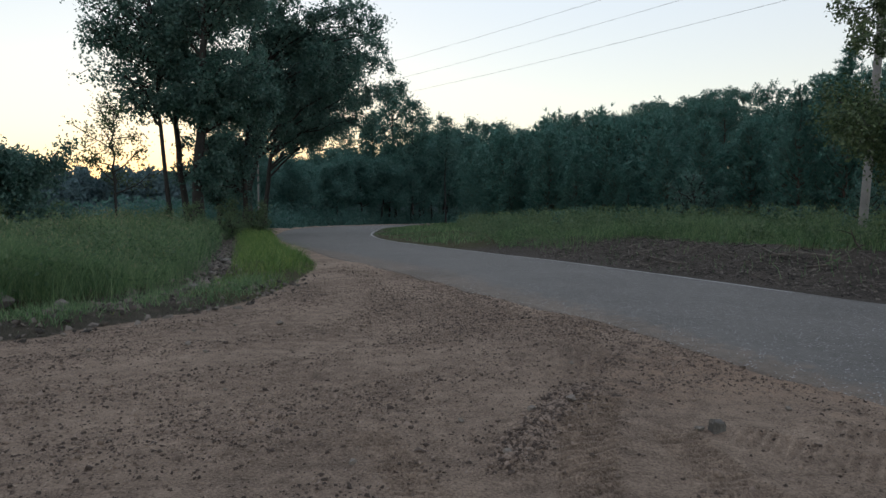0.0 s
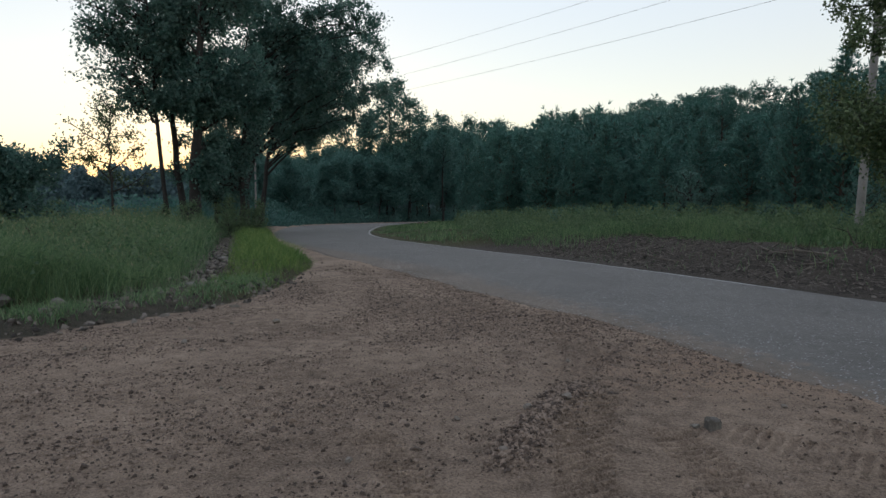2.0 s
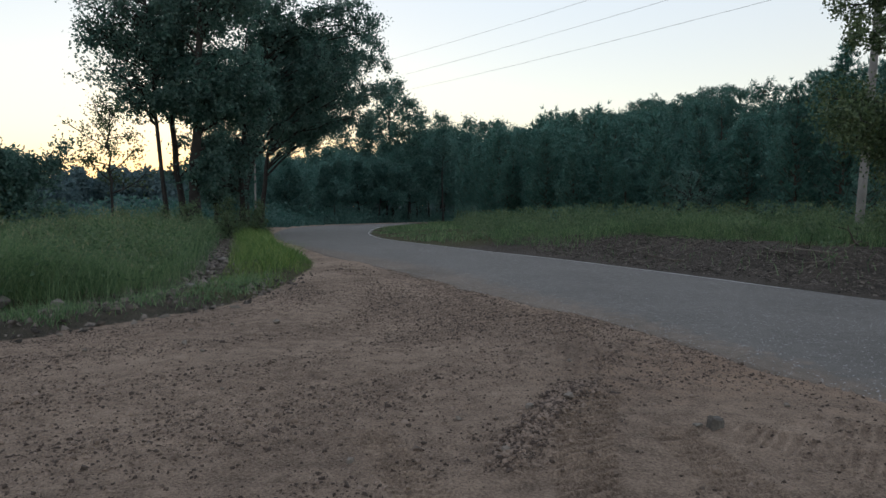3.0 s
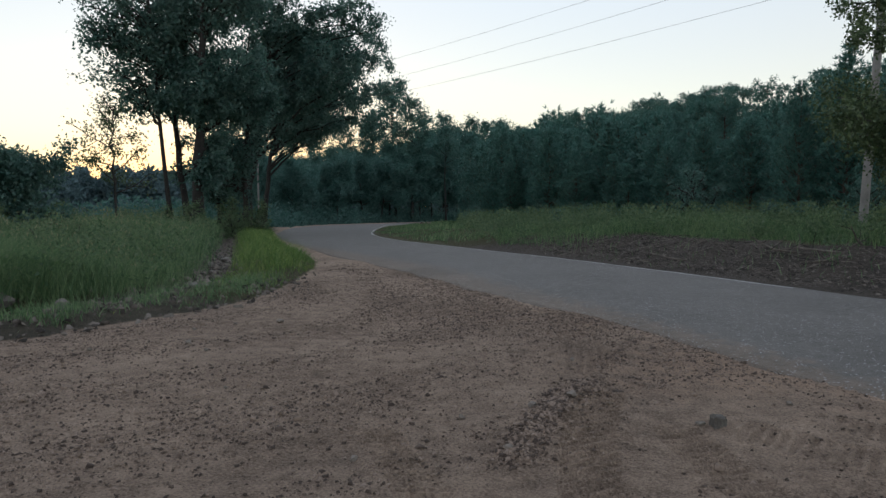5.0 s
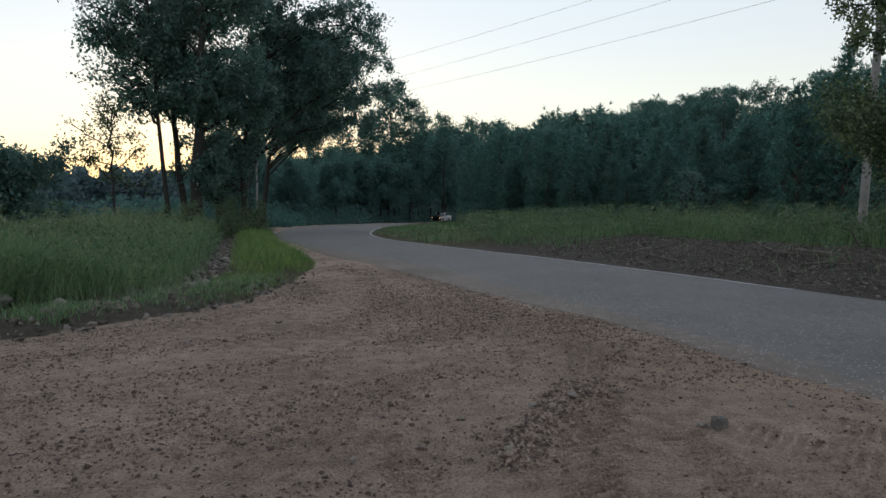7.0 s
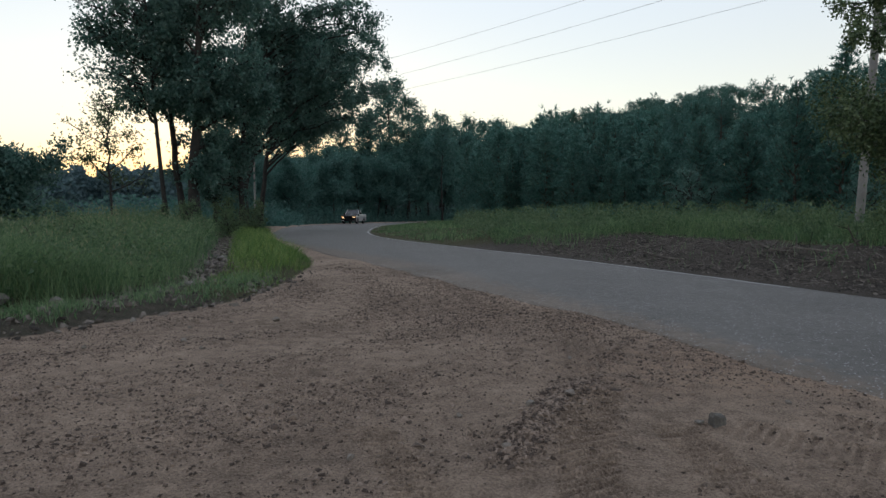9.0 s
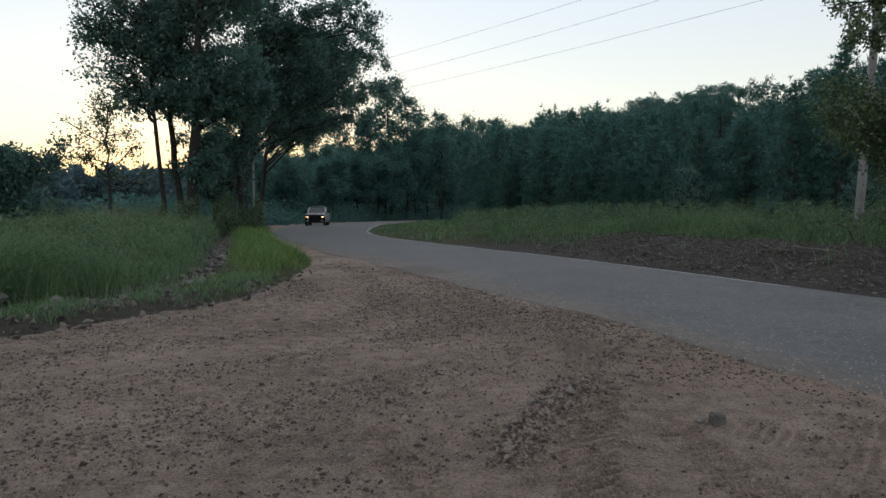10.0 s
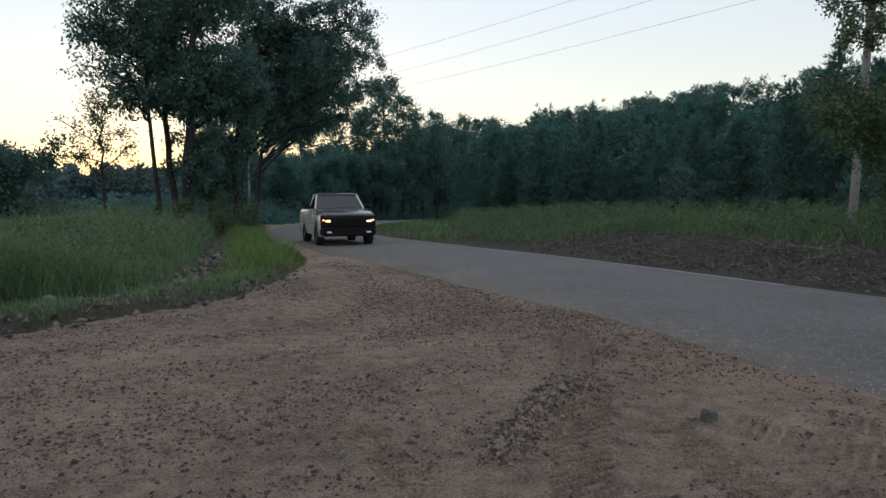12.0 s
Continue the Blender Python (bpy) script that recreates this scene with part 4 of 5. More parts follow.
def build_grass():
    rng = np.random.RandomState(8)
    field = lambda x, y: step(-side(LOT_EDGE, x, y), 0.9, 1.6) * (1 - 0.96 * np.exp(-(side(DITCH, x, y) / 1.0) ** 2)) * (side(DITCH, x, y) < 0)
    sets = []
    for n, x0, x1, y0, y1, w in ((130000, -13, -4.5, 8.5, 17, 0.009), (80000, -22, -5, 17, 34, 0.018), (30000, -45, -8, 34, 75, 0.05)):
        x, y = scatter(n, x0, x1, y0, y1, rng, field)
        h = (0.64 + 0.27 * waves(x, y, 0.7, 41) + 0.10 * waves(x, y, 2.4, 44)) * rng.uniform(0.4, 1.35, len(x))
        sets.append(blades(x, y, ground_z(x, y) - 0.02, h, np.full(len(x), w) * rng.uniform(0.6, 1.4, len(x)), rng, 0.75))
    join("tall_grass", sets, GRASS, "tall rank green grass filling the field", "grass")
    strip = lambda x, y: step(-side(LOT_EDGE, x, y), -0.12, 0.2) * step(side(DITCH, x, y), 0.4, 0.95) * (0.02 + 0.98 * step(y, 11, 14.5)) * np.clip(0.6 + 0.7 * waves(x, y, 2.2, 46), 0.12, 1)
    x, y = scatter(150000, -14, -2.5, 8.5, 46, rng, strip)
    tall = step(y, 12, 15)
    h = (0.09 + 0.28 * tall * step(-side(LOT_EDGE, x, y), 0.05, 0.6)) * rng.uniform(0.5, 1.3, len(x)) * (1 + 0.25 * waves(x, y, 1.6, 42))
    sets = [blades(x, y, ground_z(x, y) - 0.02, h, rng.uniform(0.006, 0.014, len(x)), rng, 0.9)]
    join("verge_grass", sets, VERGE_GRASS, "fresh yellow-green grass strip between lot and ditch", "grass")
    bank = lambda x, y: step(side(ROAD_R, x, y) + 0.8 * waves(x, y, 0.8, 22), 0.25, 1.2) * np.clip(step(side(ROAD_R, x, y) + 0.8 * waves(x, y, 0.8, 22), 3.6, 5.2) + step(y, 21, 27) + 0.03, 0, 1)
    sets = []
    for n, x0, x1, y0, y1, w in ((100000, 2, 18, 8, 30, 0.014), (45000, -7, 14, 28, 75, 0.035), (10000, -8, 25, 75, 140, 0.08)):
        x, y = scatter(n, x0, x1, y0, y1, rng, bank)
        h = (0.32 + 0.2 * waves(x, y, 0.9, 43) + 0.1 * waves(x, y, 2.7, 47)) * rng.uniform(0.5, 1.4, len(x)) * (0.55 + 0.45 * step(side(ROAD_R, x, y), 1.5, 5)) * (1 - 0.45 * step(y, 24, 42))
        sets.append(blades(x, y, ground_z(x, y) - 0.02, h, np.full(len(x), w) * rng.uniform(0.6, 1.4, len(x)), rng, 0.5))
    join("bank_grass", sets, GRASS, "shaggy green grass on the bank below the pines", "grass")
    rough = lambda x, y: step(-side(LOT_EDGE, x, y), 0.05, 0.3) * step(side(DITCH, x, y), -0.6, 0.0) * step(15 - y, 0, 3) * np.clip(0.5 + waves(x, y, 3.0, 45), 0.05, 1)
    x, y = scatter(55000, -12, -2.8, 6, 15, rng, rough)
    sets = [blades(x, y, ground_z(x, y) - 0.02, rng.uniform(0.04, 0.2, len(x)), rng.uniform(0.006, 0.014, len(x)), rng, 0.9)]
    join("edge_grass", sets, GRASS, "thin low grass along the rough edge of the lot", "grass")
    # pale seed heads over the tall grass
    x, y = scatter(15000, -20, -4.8, 9, 30, rng, field)
    z = ground_z(x, y) + (0.64 + 0.27 * waves(x, y, 0.7, 41)) * rng.uniform(0.8, 1.5, len(x))
    v, f = leaves(np.stack([x, y, z], 1), 0.016, rng, 4.5, np.array([[0, 0, 1.0]]), 0.4)
    stuff("seed_heads", v, f, SEED_HEAD, "pale seed heads nodding over the tall grass", "grass")
    # leafy weeds standing in the grass
    sets = []
    for keep, n, box4, hs in ((field, 2600, (-20, -4.5, 9, 32), (0.5, 1.05)), (field, 700, (-24, -9, 14, 36), (0.8, 1.4)), (bank, 3200, (1, 22, 10, 50), (0.35, 1.0))):
        x, y = scatter(n, *box4, rng, keep)
        z = ground_z(x, y)
        h = rng.uniform(*hs, len(x))
        k = 34
        t = rng.uniform(0.25, 1.0, (len(x), k))
        px = x[:, None] + rng.normal(scale=0.10, size=t.shape)
        py = y[:, None] + rng.normal(scale=0.10, size=t.shape)
        pz = z[:, None] + h[:, None] * t
        sets.append(leaves(np.stack([px.ravel(), py.ravel(), pz.ravel()], 1), 0.045, rng, 2.2, np.array([[0, 0, 0.4]])))
    join("weeds", sets, WEED, "leafy weeds standing up out of the grass", "weeds")


def join(name, sets, mat, label, category):
    vs, fs, at = [], [], 0
    for v, f in sets:
        vs.append(v)
        fs.append(f + at)
        at += len(v)
    return stuff(name, np.vstack(vs), np.vstack(fs), mat, label, category)


build_grass()


def build_shrubs():
    rng = np.random.RandomState(14)
    kinds = []
    for i in range(4):
        kinds.append(hardwood_meshes(100 + i, 1.7, 0.025, 0.75, 0.08, 11, 0.055, 2600, (0, 0), WEED, 0.16))
    for x, y, s in ((-8.6, 14.5, 0.5), (-10.2, 15.8, 0.6), (-11.6, 17.5, 0.6), (-12.8, 19.5, 0.65), (-9.8, 18.2, 0.5), (-14.0, 21.5, 0.7), (-15.6, 23.5, 0.9), (-12.9, 25, 0.6),
                    (-16.8, 28.5, 0.8), (-14.2, 31, 0.7), (-12.0, 33.5, 0.9), (-10.6, 35, 0.7), (-13.6, 34.6, 0.8), (-10.9, 40, 1.0), (-12.6, 41, 1.2), (-18, 33, 0.9), (-8.9, 17, 0.5)):
        tree("field_shrub", kinds[rng.randint(4)], x, y, "leafy green shrub standing in tall field grass", "shrub", "field shrubs", rng.uniform(0, 360), s)
    kinds = [hardwood_meshes(110 + i, 1.7, 0.025, 0.6, 0.1, 11, 0.045, 2200, (0, 0), OAK_LEAF, 0.15) for i in range(3)]
    for x, y, s in ((4.9, 29.5, 0.5), (10.6, 29.8, 1.35), (11.3, 30.3, 1.0), (11.5, 24.6, 0.45), (13.2, 25.5, 0.5), (7.6, 36, 0.6), (12.6, 27.5, 0.6), (2.2, 45, 0.8), (12.9, 21.6, 0.9)):
        tree("bank_shrub", kinds[rng.randint(3)], x, y, "scrubby shrub on the grassy bank", "shrub", "bank shrubs", rng.uniform(0, 360), s)


build_shrubs()


def build_stones():
    rng = np.random.RandomState(9)
    lot = lambda x, y: step(side(LOT_EDGE, x, y), 0.0, 0.3) * step(-side(ROAD_L, x, y), -0.5, 0.3) * np.clip(0.34 + 0.42 * waves(x, y, 1.3, 51) + 0.2 * np.sin(side(SWEEP, x, y) * 4.4 + 0.8 * waves(x, y, 0.5, 61)), 0.05, 1)
    # smooth fans of fine dirt, swept by turning wheels
    calm = lambda x, y: 1 - 0.85 * np.exp(-((x - 1.25) / 0.55) ** 2 - ((y - 6.7) / 1.0) ** 2) - 0.6 * step(x, 1.1, 1.6) * step(5.8 - y, 0, 0.6) - 0.5 * np.exp(-((x - 0.1) / 0.5) ** 2 - ((y - 5.6) / 0.8) ** 2)
    strewn = lambda x, y: lot(x, y) * np.clip(calm(x, y), 0.06, 1)
    x, y = scatter(360000, -6.5, 5, 2.7, 16, rng, strewn)
    size = 0.005 + 0.015 * rng.uniform(0, 1, len(x)) ** 4
    sets = [pebbles(x, y, ground_z(x, y, True), size, rng)]
    x, y = scatter(16000, -7.5, 5, 2.7, 18, rng, strewn)
    sets.append(pebbles(x, y, ground_z(x, y, True), 0.009 + 0.026 * rng.uniform(0, 1, len(x)) ** 4, rng))
    rowf = lambda x, y: np.clip(0.85 * np.exp(-(side(WINDROW, x, y) / (0.10 + 0.04 * waves(x, y, 3, 52))) ** 2) * np.clip(0.6 + 0.6 * waves(x, y, 2.6, 53), 0, 1)
                                + 0.85 * np.exp(-(side(WINDROW, x, y) / (0.15 + 0.07 * waves(x, y, 2.2, 54))) ** 2) * step(y, 3.7, 4.4) * step(5.8 - y, 0, 0.7), 0, 1)
    x, y = scatter(150000, -0.3, 2.8, 3.0, 8.2, rng, rowf)
    size = 0.006 + 0.018 * rng.uniform(0, 1, len(x)) ** 4.2
    sets.append(pebbles(x, y, ground_z(x, y, True), size, rng))
    edge = lambda x, y: step(-side(LOT_EDGE, x, y), -0.5, 0.1) * step(side(DITCH, x, y), -0.7, 0.0) * step(16 - y, 0, 3)
    x, y = scatter(9000, -12, -2.5, 6, 16, rng, edge)
    clods = [pebbles(x, y, ground_z(x, y, True), 0.01 + 0.06 * rng.uniform(0, 1, len(x)) ** 5, rng)]
    bed = lambda x, y: np.exp(-(side(DITCH, x, y) / 0.5) ** 2) * step(y, 9, 11)
    x, y = scatter(60000, -13, -4, 9, 40, rng, bed)
    clods.append(pebbles(x, y, ground_z(x, y, True), 0.012 + 0.07 * rng.uniform(0, 1, len(x)) ** 4, rng))
    join("soil_clods", clods, CLOD, "dark soil clods and stones along the lot's rough edge", "rubble")
    join("gravel", sets, STONE, "loose brown gravel strewn over the dirt lot", "gravel")


def rock(seed, x, y, size, squat=0.7, label="", category="stone", group="", mat=None, sink=0.15):
    rng = np.random.RandomState(seed)
    bm = bmesh.new()
    bmesh.ops.create_icosphere(bm, subdivisions=2, radius=1.0)
    cuts = rng.normal(size=(12, 3))
    cuts /= np.linalg.norm(cuts, axis=1)[:, None]
    for v in bm.verts:
        p = np.array(v.co)
        for c in cuts:
            d = p @ c
            if d > 0.6:
                p = p - c * (d - 0.6)
        p = p + rng.normal(scale=0.045, size=3)
        v.co = p * size * np.array([1.0, 0.85, squat])
    me = bpy.data.meshes.new("rock")
    bm.to_mesh(me)
    bm.free()
    me.materials.append(mat or GREY_STONE)
    ob = new("rock" if size > 0.1 else "stone", me)
    ob.matrix_basis = pose(x, y, float(ground_z(np.array([x]), np.array([y]), True)[0]) + size * squat * (0.72 - sink), rng.uniform(-10, 10), rng.uniform(-10, 10), rng.uniform(0, 360))
    return tagged(ob, label, category, group)


def build_rocks():
    rng = np.random.RandomState(10)
    bm = box(-0.048, 0.048, -0.04, 0.04, -0.03, 0.075, 0.018, 3)
    for v in bm.verts:
        v.co = Vector((v.co.x * (1 - 1.8 * max(v.co.z, 0)), v.co.y * (1 - 1.5 * max(v.co.z, 0)), v.co.z - 0.12 * v.co.x)) + Vector(rng.normal(scale=0.0035, size=3))
    me = bpy.data.meshes.new("stone")
    bm.to_mesh(me), bm.free()
    me.materials.append(GREY_STONE)
    ob = tagged(new("stone", me), "squarish grey stone lying on the dirt lot", "stone")
    ob.matrix_basis = pose(1.78, 4.44, float(ground_z(np.array([1.78]), np.array([4.44]), True)[0]), 0, 0, 12)
    rock(2, 1.67, 4.46, 0.035, 0.6, "small grey stone on the dirt lot", "stone", "loose stones")
    for i, (x, y, s) in enumerate(((-2.07, 8.72, 0.06), (-2.73, 7.36, 0.042), (-2.4, 6.95, 0.03), (0.12, 4.67, 0.028), (2.95, 6.07, 0.032), (2.5, 4.95, 0.03), (0.62, 4.85, 0.045), (0.93, 4.95, 0.05),
                                   (-0.52, 3.92, 0.03), (0.38, 3.98, 0.04), (-2.62, 8.7, 0.03), (-1.75, 5.5, 0.022), (-3.0, 8.3, 0.03), (-4.4, 8.0, 0.04), (-3.6, 7.0, 0.03), (1.2, 6.4, 0.03))):
        rock(20 + i, x, y, s, 0.75, "loose dark brown stone on the dirt lot", "stone", "loose stones", CLOD)
    rock(5, -1.9, 64, 0.45, 0.6, "low dark boulder beside the road bend", "rock", "", CLOD)
    rock(6, -1.3, 64.6, 0.3, 0.7, "low dark boulder beside the road bend", "rock", "", CLOD)
    rock(3, -5.55, 10.1, 0.22, 0.75, "pale angular rock half buried at the grass edge", "rock", "ditch rocks")
    rock(4, -6.4, 10.0, 0.20, 0.9, "pale angular rock half buried at the grass edge", "rock", "ditch rocks")
    for i in range(16):
        x, y = -7.6 + 0.16 * i + rng.normal(scale=0.15), 9.0 + 0.07 * i + rng.normal(scale=0.2)
        rock(150 + i, float(x), float(y), float(rng.uniform(0.06, 0.15)), 0.75, "dark earthy rock at the edge of the field", "rock", "field edge rocks", CLOD)
    for i in range(70):
        k = rng.randint(6, len(DITCH) - 5)
        x, y = DITCH[k] + rng.normal(scale=0.33, size=2)
        s = rng.uniform(0.04, 0.12) * (1.3 if y > 13 else 0.8)
        rock(50 + i, float(x), float(y), float(s), 0.7, "grey-brown rock tumbled in the roadside ditch", "rock", "ditch rocks", CLOD if i % 4 else None)


def build_debris():
    rng = np.random.RandomState(11)
    keep = lambda x, y: step(side(ROAD_R, x, y), 0.1, 0.7) * step(4.6 + 0.8 * waves(x, y, 0.8, 22) - side(ROAD_R, x, y), 0, 0.8) * step(25 - y, 0, 3)
    x, y = scatter(14000, 3, 12, 7, 26, rng, keep)
    n = len(x)
    z = ground_z(x, y)
    lines = []
    for i in range(min(n, 5200)):
        a, l, r = rng.uniform(0, 3.14), 0.05 + 0.5 * rng.uniform(0, 1) ** 4, 0.0025 + 0.009 * rng.uniform(0, 1) ** 3
        dx, dy, dz = math.cos(a) * l / 2, math.sin(a) * l / 2, rng.uniform(-0.25, 0.3) * l
        h = z[i] + 0.02 + rng.uniform(0, 0.05)
        lines.append([(x[i] - dx, y[i] - dy, h - dz, r), (x[i] + rng.normal(scale=0.02), y[i] + rng.normal(scale=0.02), h + 0.01, r * 0.9), (x[i] + dx, y[i] + dy, h + dz, r * 0.5)])
    v, f = tubes(lines, 4)
    stuff("brush_debris", v, f, STICK, "dead sticks, bark and roots pushed up along the bank", "debris")
    size = 0.009 + 0.035 * rng.uniform(0, 1, n) ** 4
    join("bank_rubble", [pebbles(x, y, z, size, rng)], STICK, "dark clods and bark chips on the bank", "rubble")
    for i in range(9):
        x, y = (9.2, 13.6) if i == 0 else (rng.uniform(5.5, 10.5), rng.uniform(12, 19))
        if side(ROAD_R, np.array([x]), np.array([y]))[0] < 1.0:
            x += 2.0
        l = limb((0, 0, 0.0), (rng.normal(), rng.normal(), 0.05), rng.uniform(0.8, 2.0), 0.03, 0.01, rng, 0.3, 0.02, 7)
        la = np.array(l)
        twigs = [l] + [limb(la[k][:3], rng.normal(size=3) + np.array([0, 0, 0.5]), 0.4, 0.01, 0.004, rng, 0.4, 0.1, 4) for k in (2, 3, 5)]
        v, f = tubes(twigs, 6)
        ob = new("dead_branch", mesh("dead_branch", v, f, STICK, True))
        ob.matrix_basis = pose(x, y, place_z(x, y) + 0.04)
        tagged(ob, "bare dead branch lying on the bank", "branch", "dead branches")


build_stones()
build_rocks()
build_debris()


# ---- pickup truck ----
LENGTH, WHEEL_R = 5.2, 0.36


def loft(sections, mirror=True):
    """A skin through cross-sections, each a list of (x, z) at a y; closed at both ends."""
    bm = bmesh.new()
    rings = []
    for y, pts in sections:
        rings.append([bm.verts.new((x, y, z)) for x, z in pts])
    for a, b in zip(rings[:-1], rings[1:]):
        for i in range(len(a)):
            j = (i + 1) % len(a)
            bm.faces.new((a[i], a[j], b[j], b[i]))
    bm.faces.new(rings[0])
    bm.faces.new(rings[-1][::-1])
    bmesh.ops.recalc_face_normals(bm, faces=bm.faces)
    return bm


def rounded(w, z0, z1, r=0.07, tuck=0.0):
    """A rounded oblong section, narrowed at the top by tuck."""
    t = w - tuck
    return [(-w, z0 + r), (-w, (z0 + z1) / 2), (-t, z1 - r), (-t + r * 0.35, z1 - r * 0.3), (-t + r, z1), (t - r, z1), (t - r * 0.35, z1 - r * 0.3), (t, z1 - r),
            (w, (z0 + z1) / 2), (w, z0 + r), (w - r, z0), (-w + r, z0)]


def wheel(parent, x, y, turn):
    w = new("wheel")
    w.parent = parent
    w.empty_display_size = 0.2
    sx = 1 if x > 0 else -1
    prof = [(0.23, -0.125), (0.30, -0.14), (WHEEL_R - 0.015, -0.125), (WHEEL_R, -0.095), (WHEEL_R, 0.095), (WHEEL_R - 0.015, 0.125), (0.30, 0.14), (0.23, 0.125)]
    n = 28
    v = [(o, r * math.cos(a), r * math.sin(a)) for a in np.arange(n) * 2 * math.pi / n for r, o in prof]
    k = len(prof)
    f = [(i * k + j, i * k + (j + 1) % k, ((i + 1) % n) * k + (j + 1) % k, ((i + 1) % n) * k + j) for i in range(n) for j in range(k)]
    child("tyre", mesh("tyre", v, f, RUBBER, True), w)
    bm = bmesh.new()
    bmesh.ops.create_cone(bm, cap_ends=True, segments=28, radius1=0.235, radius2=0.235, depth=0.1, matrix=Matrix.Rotation(radians(90), 4, "Y"))
    for i in range(5):
        q = bm_box(bm, 0.05, 0.085, -0.035, 0.035, 0.04, 0.22)
        bmesh.ops.rotate(bm, cent=(0, 0, 0), matrix=Matrix.Rotation(i * 2 * math.pi / 5, 3, "X"), verts=q)
    bmesh.ops.create_cone(bm, cap_ends=True, segments=14, radius1=0.06, radius2=0.05, depth=0.05, matrix=Matrix.Translation((0.08, 0, 0)) @ Matrix.Rotation(radians(90), 4, "Y"))
    if sx < 0:
        bmesh.ops.scale(bm, vec=(-1, 1, 1), verts=bm.verts)
    bmesh.ops.recalc_face_normals(bm, faces=bm.faces)
    part("rim", bm, RIM, w, "silver five-spoke alloy rim")
    w.matrix_basis = pose(x, y, WHEEL_R)
    return w


def slab(corners, thick, name, mat, parent, label=""):
    """A pane through four corners, with thickness."""
    c = [Vector(p) for p in corners]
    nrm = (c[1] - c[0]).cross(c[3] - c[0]).normalized() * thick
    bm = bmesh.new()
    a = [bm.verts.new(p) for p in c]
    b = [bm.verts.new(p - nrm) for p in c]
    bm.faces.new(a)
    bm.faces.new(b[::-1])
    for i in range(4):
        bm.faces.new((a[i], b[i], b[(i + 1) % 4], a[(i + 1) % 4]))
    bmesh.ops.recalc_face_normals(bm, faces=bm.faces)
    return part(name, bm, mat, parent, label)


def build_truck():
    """Faces -y; its origin lies on the road under the front axle."""
    t = thing("pickup_truck", pose(0, 0, 0), "silver pickup truck with black hood, dark roof and lit amber headlights", "pickup truck")
    # lower body with wheel arches cut in the side skins
    def flank(y0, y1, z0, z1, arch_y, name, label=""):
        for s in (-1, 1):
            n = 26
            ys = np.linspace(y0, y1, n)
            bm = bmesh.new()
            rows = []
            for y in ys:
                d = abs(y - arch_y)
                low = max(z0, math.sqrt(max(0, 0.44 ** 2 - d * d)) + WHEEL_R - 0.02) if d < 0.44 else z0
                cols = []
                for k, u in enumerate((0.0, 0.3, 0.6, 0.85, 1.0)):
                    z = low + (z1 - low) * u
                    bulge = 0.955 + 0.02 * math.sin(math.pi * min(1, (z - 0.3) / 0.75)) - (0.05 if u == 1.0 else 0)
                    nose = 0.10 * max(0.0, (-0.65 - y) / 0.25) ** 2
                    cols.append((bm.verts.new((s * (bulge - nose), y, z)), bm.verts.new((s * (bulge - nose - 0.05), y, z))))
                rows.append(cols)
            for a, b in zip(rows[:-1], rows[1:]):
                for k in range(4):
                    bm.faces.new((a[k][0], b[k][0], b[k + 1][0], a[k + 1][0]))
                    bm.faces.new((a[k][1], a[k + 1][1], b[k + 1][1], b[k][1]))
                bm.faces.new((a[0][0], a[0][1], b[0][1], b[0][0]))
                bm.faces.new((a[4][0], b[4][0], b[4][1], a[4][1]))
            bm.faces.new([rows[0][k][0] for k in range(5)] + [rows[0][k][1] for k in range(4, -1, -1)])
            bm.faces.new([rows[-1][k][0] for k in range(5)] + [rows[-1][k][1] for k in range(4, -1, -1)])
            bmesh.ops.recalc_face_normals(bm, faces=bm.faces)
            ob = part(name, bm, PAINT, t, label)
            for p in ob.data.polygons:
                p.use_smooth = True

    flank(-0.88, 0.78, 0.34, 0.97, 0.0, "front_fender")
    flank(1.98, 4.28, 0.38, 1.10, 3.02, "bed_side")
    for s in (-1, 1):
        d = part("door", box(*sorted((s * 0.90, s * 0.968)), 0.79, 1.97, 0.36, 1.10, 0.02), PAINT, t)
        part("door_handle", box(*sorted((s * 0.965, s * 0.985)), 1.72, 1.88, 0.93, 0.96, 0.006), BLACK, d)
        slab([(s * 0.90, 1.0, 1.11), (s * 0.90, 1.92, 1.11), (s * 0.735, 1.82, 1.66), (s * 0.735, 1.36, 1.66)], 0.012, "side_window", GLASS, d)
        m = part("mirror", box(*sorted((s * 1.0, s * 1.18)), 1.04, 1.13, 1.12, 1.28, 0.02), BLACK, t)
        part("mirror_arm", box(*sorted((s * 0.90, s * 1.02)), 1.06, 1.11, 1.14, 1.19, 0.008), BLACK, m)
    bm = loft([(-0.90, rounded(0.84, 0.88, 0.95, 0.03)), (-0.84, rounded(0.90, 0.86, 0.985, 0.05)), (-0.5, rounded(0.925, 0.86, 1.035, 0.06)), (0.1, rounded(0.93, 0.86, 1.09, 0.06)), (0.80, rounded(0.93, 0.86, 1.135, 0.06))])
    hood = part("hood", bm, HOOD_PAINT, t, "dark hood reflecting the sky")
    for p in hood.data.polygons:
        p.use_smooth = len(p.vertices) == 4
    for sx in (-0.42, 0.12):
        v, f = tubes([[(sx, 0.80, 1.135, 0.009), (sx + 0.26, 0.84, 1.165, 0.009), (sx + 0.5, 0.86, 1.18, 0.006)]], 6)
        child("wiper", mesh("wiper", v, f, BLACK, True), t, "thin black windshield wiper")
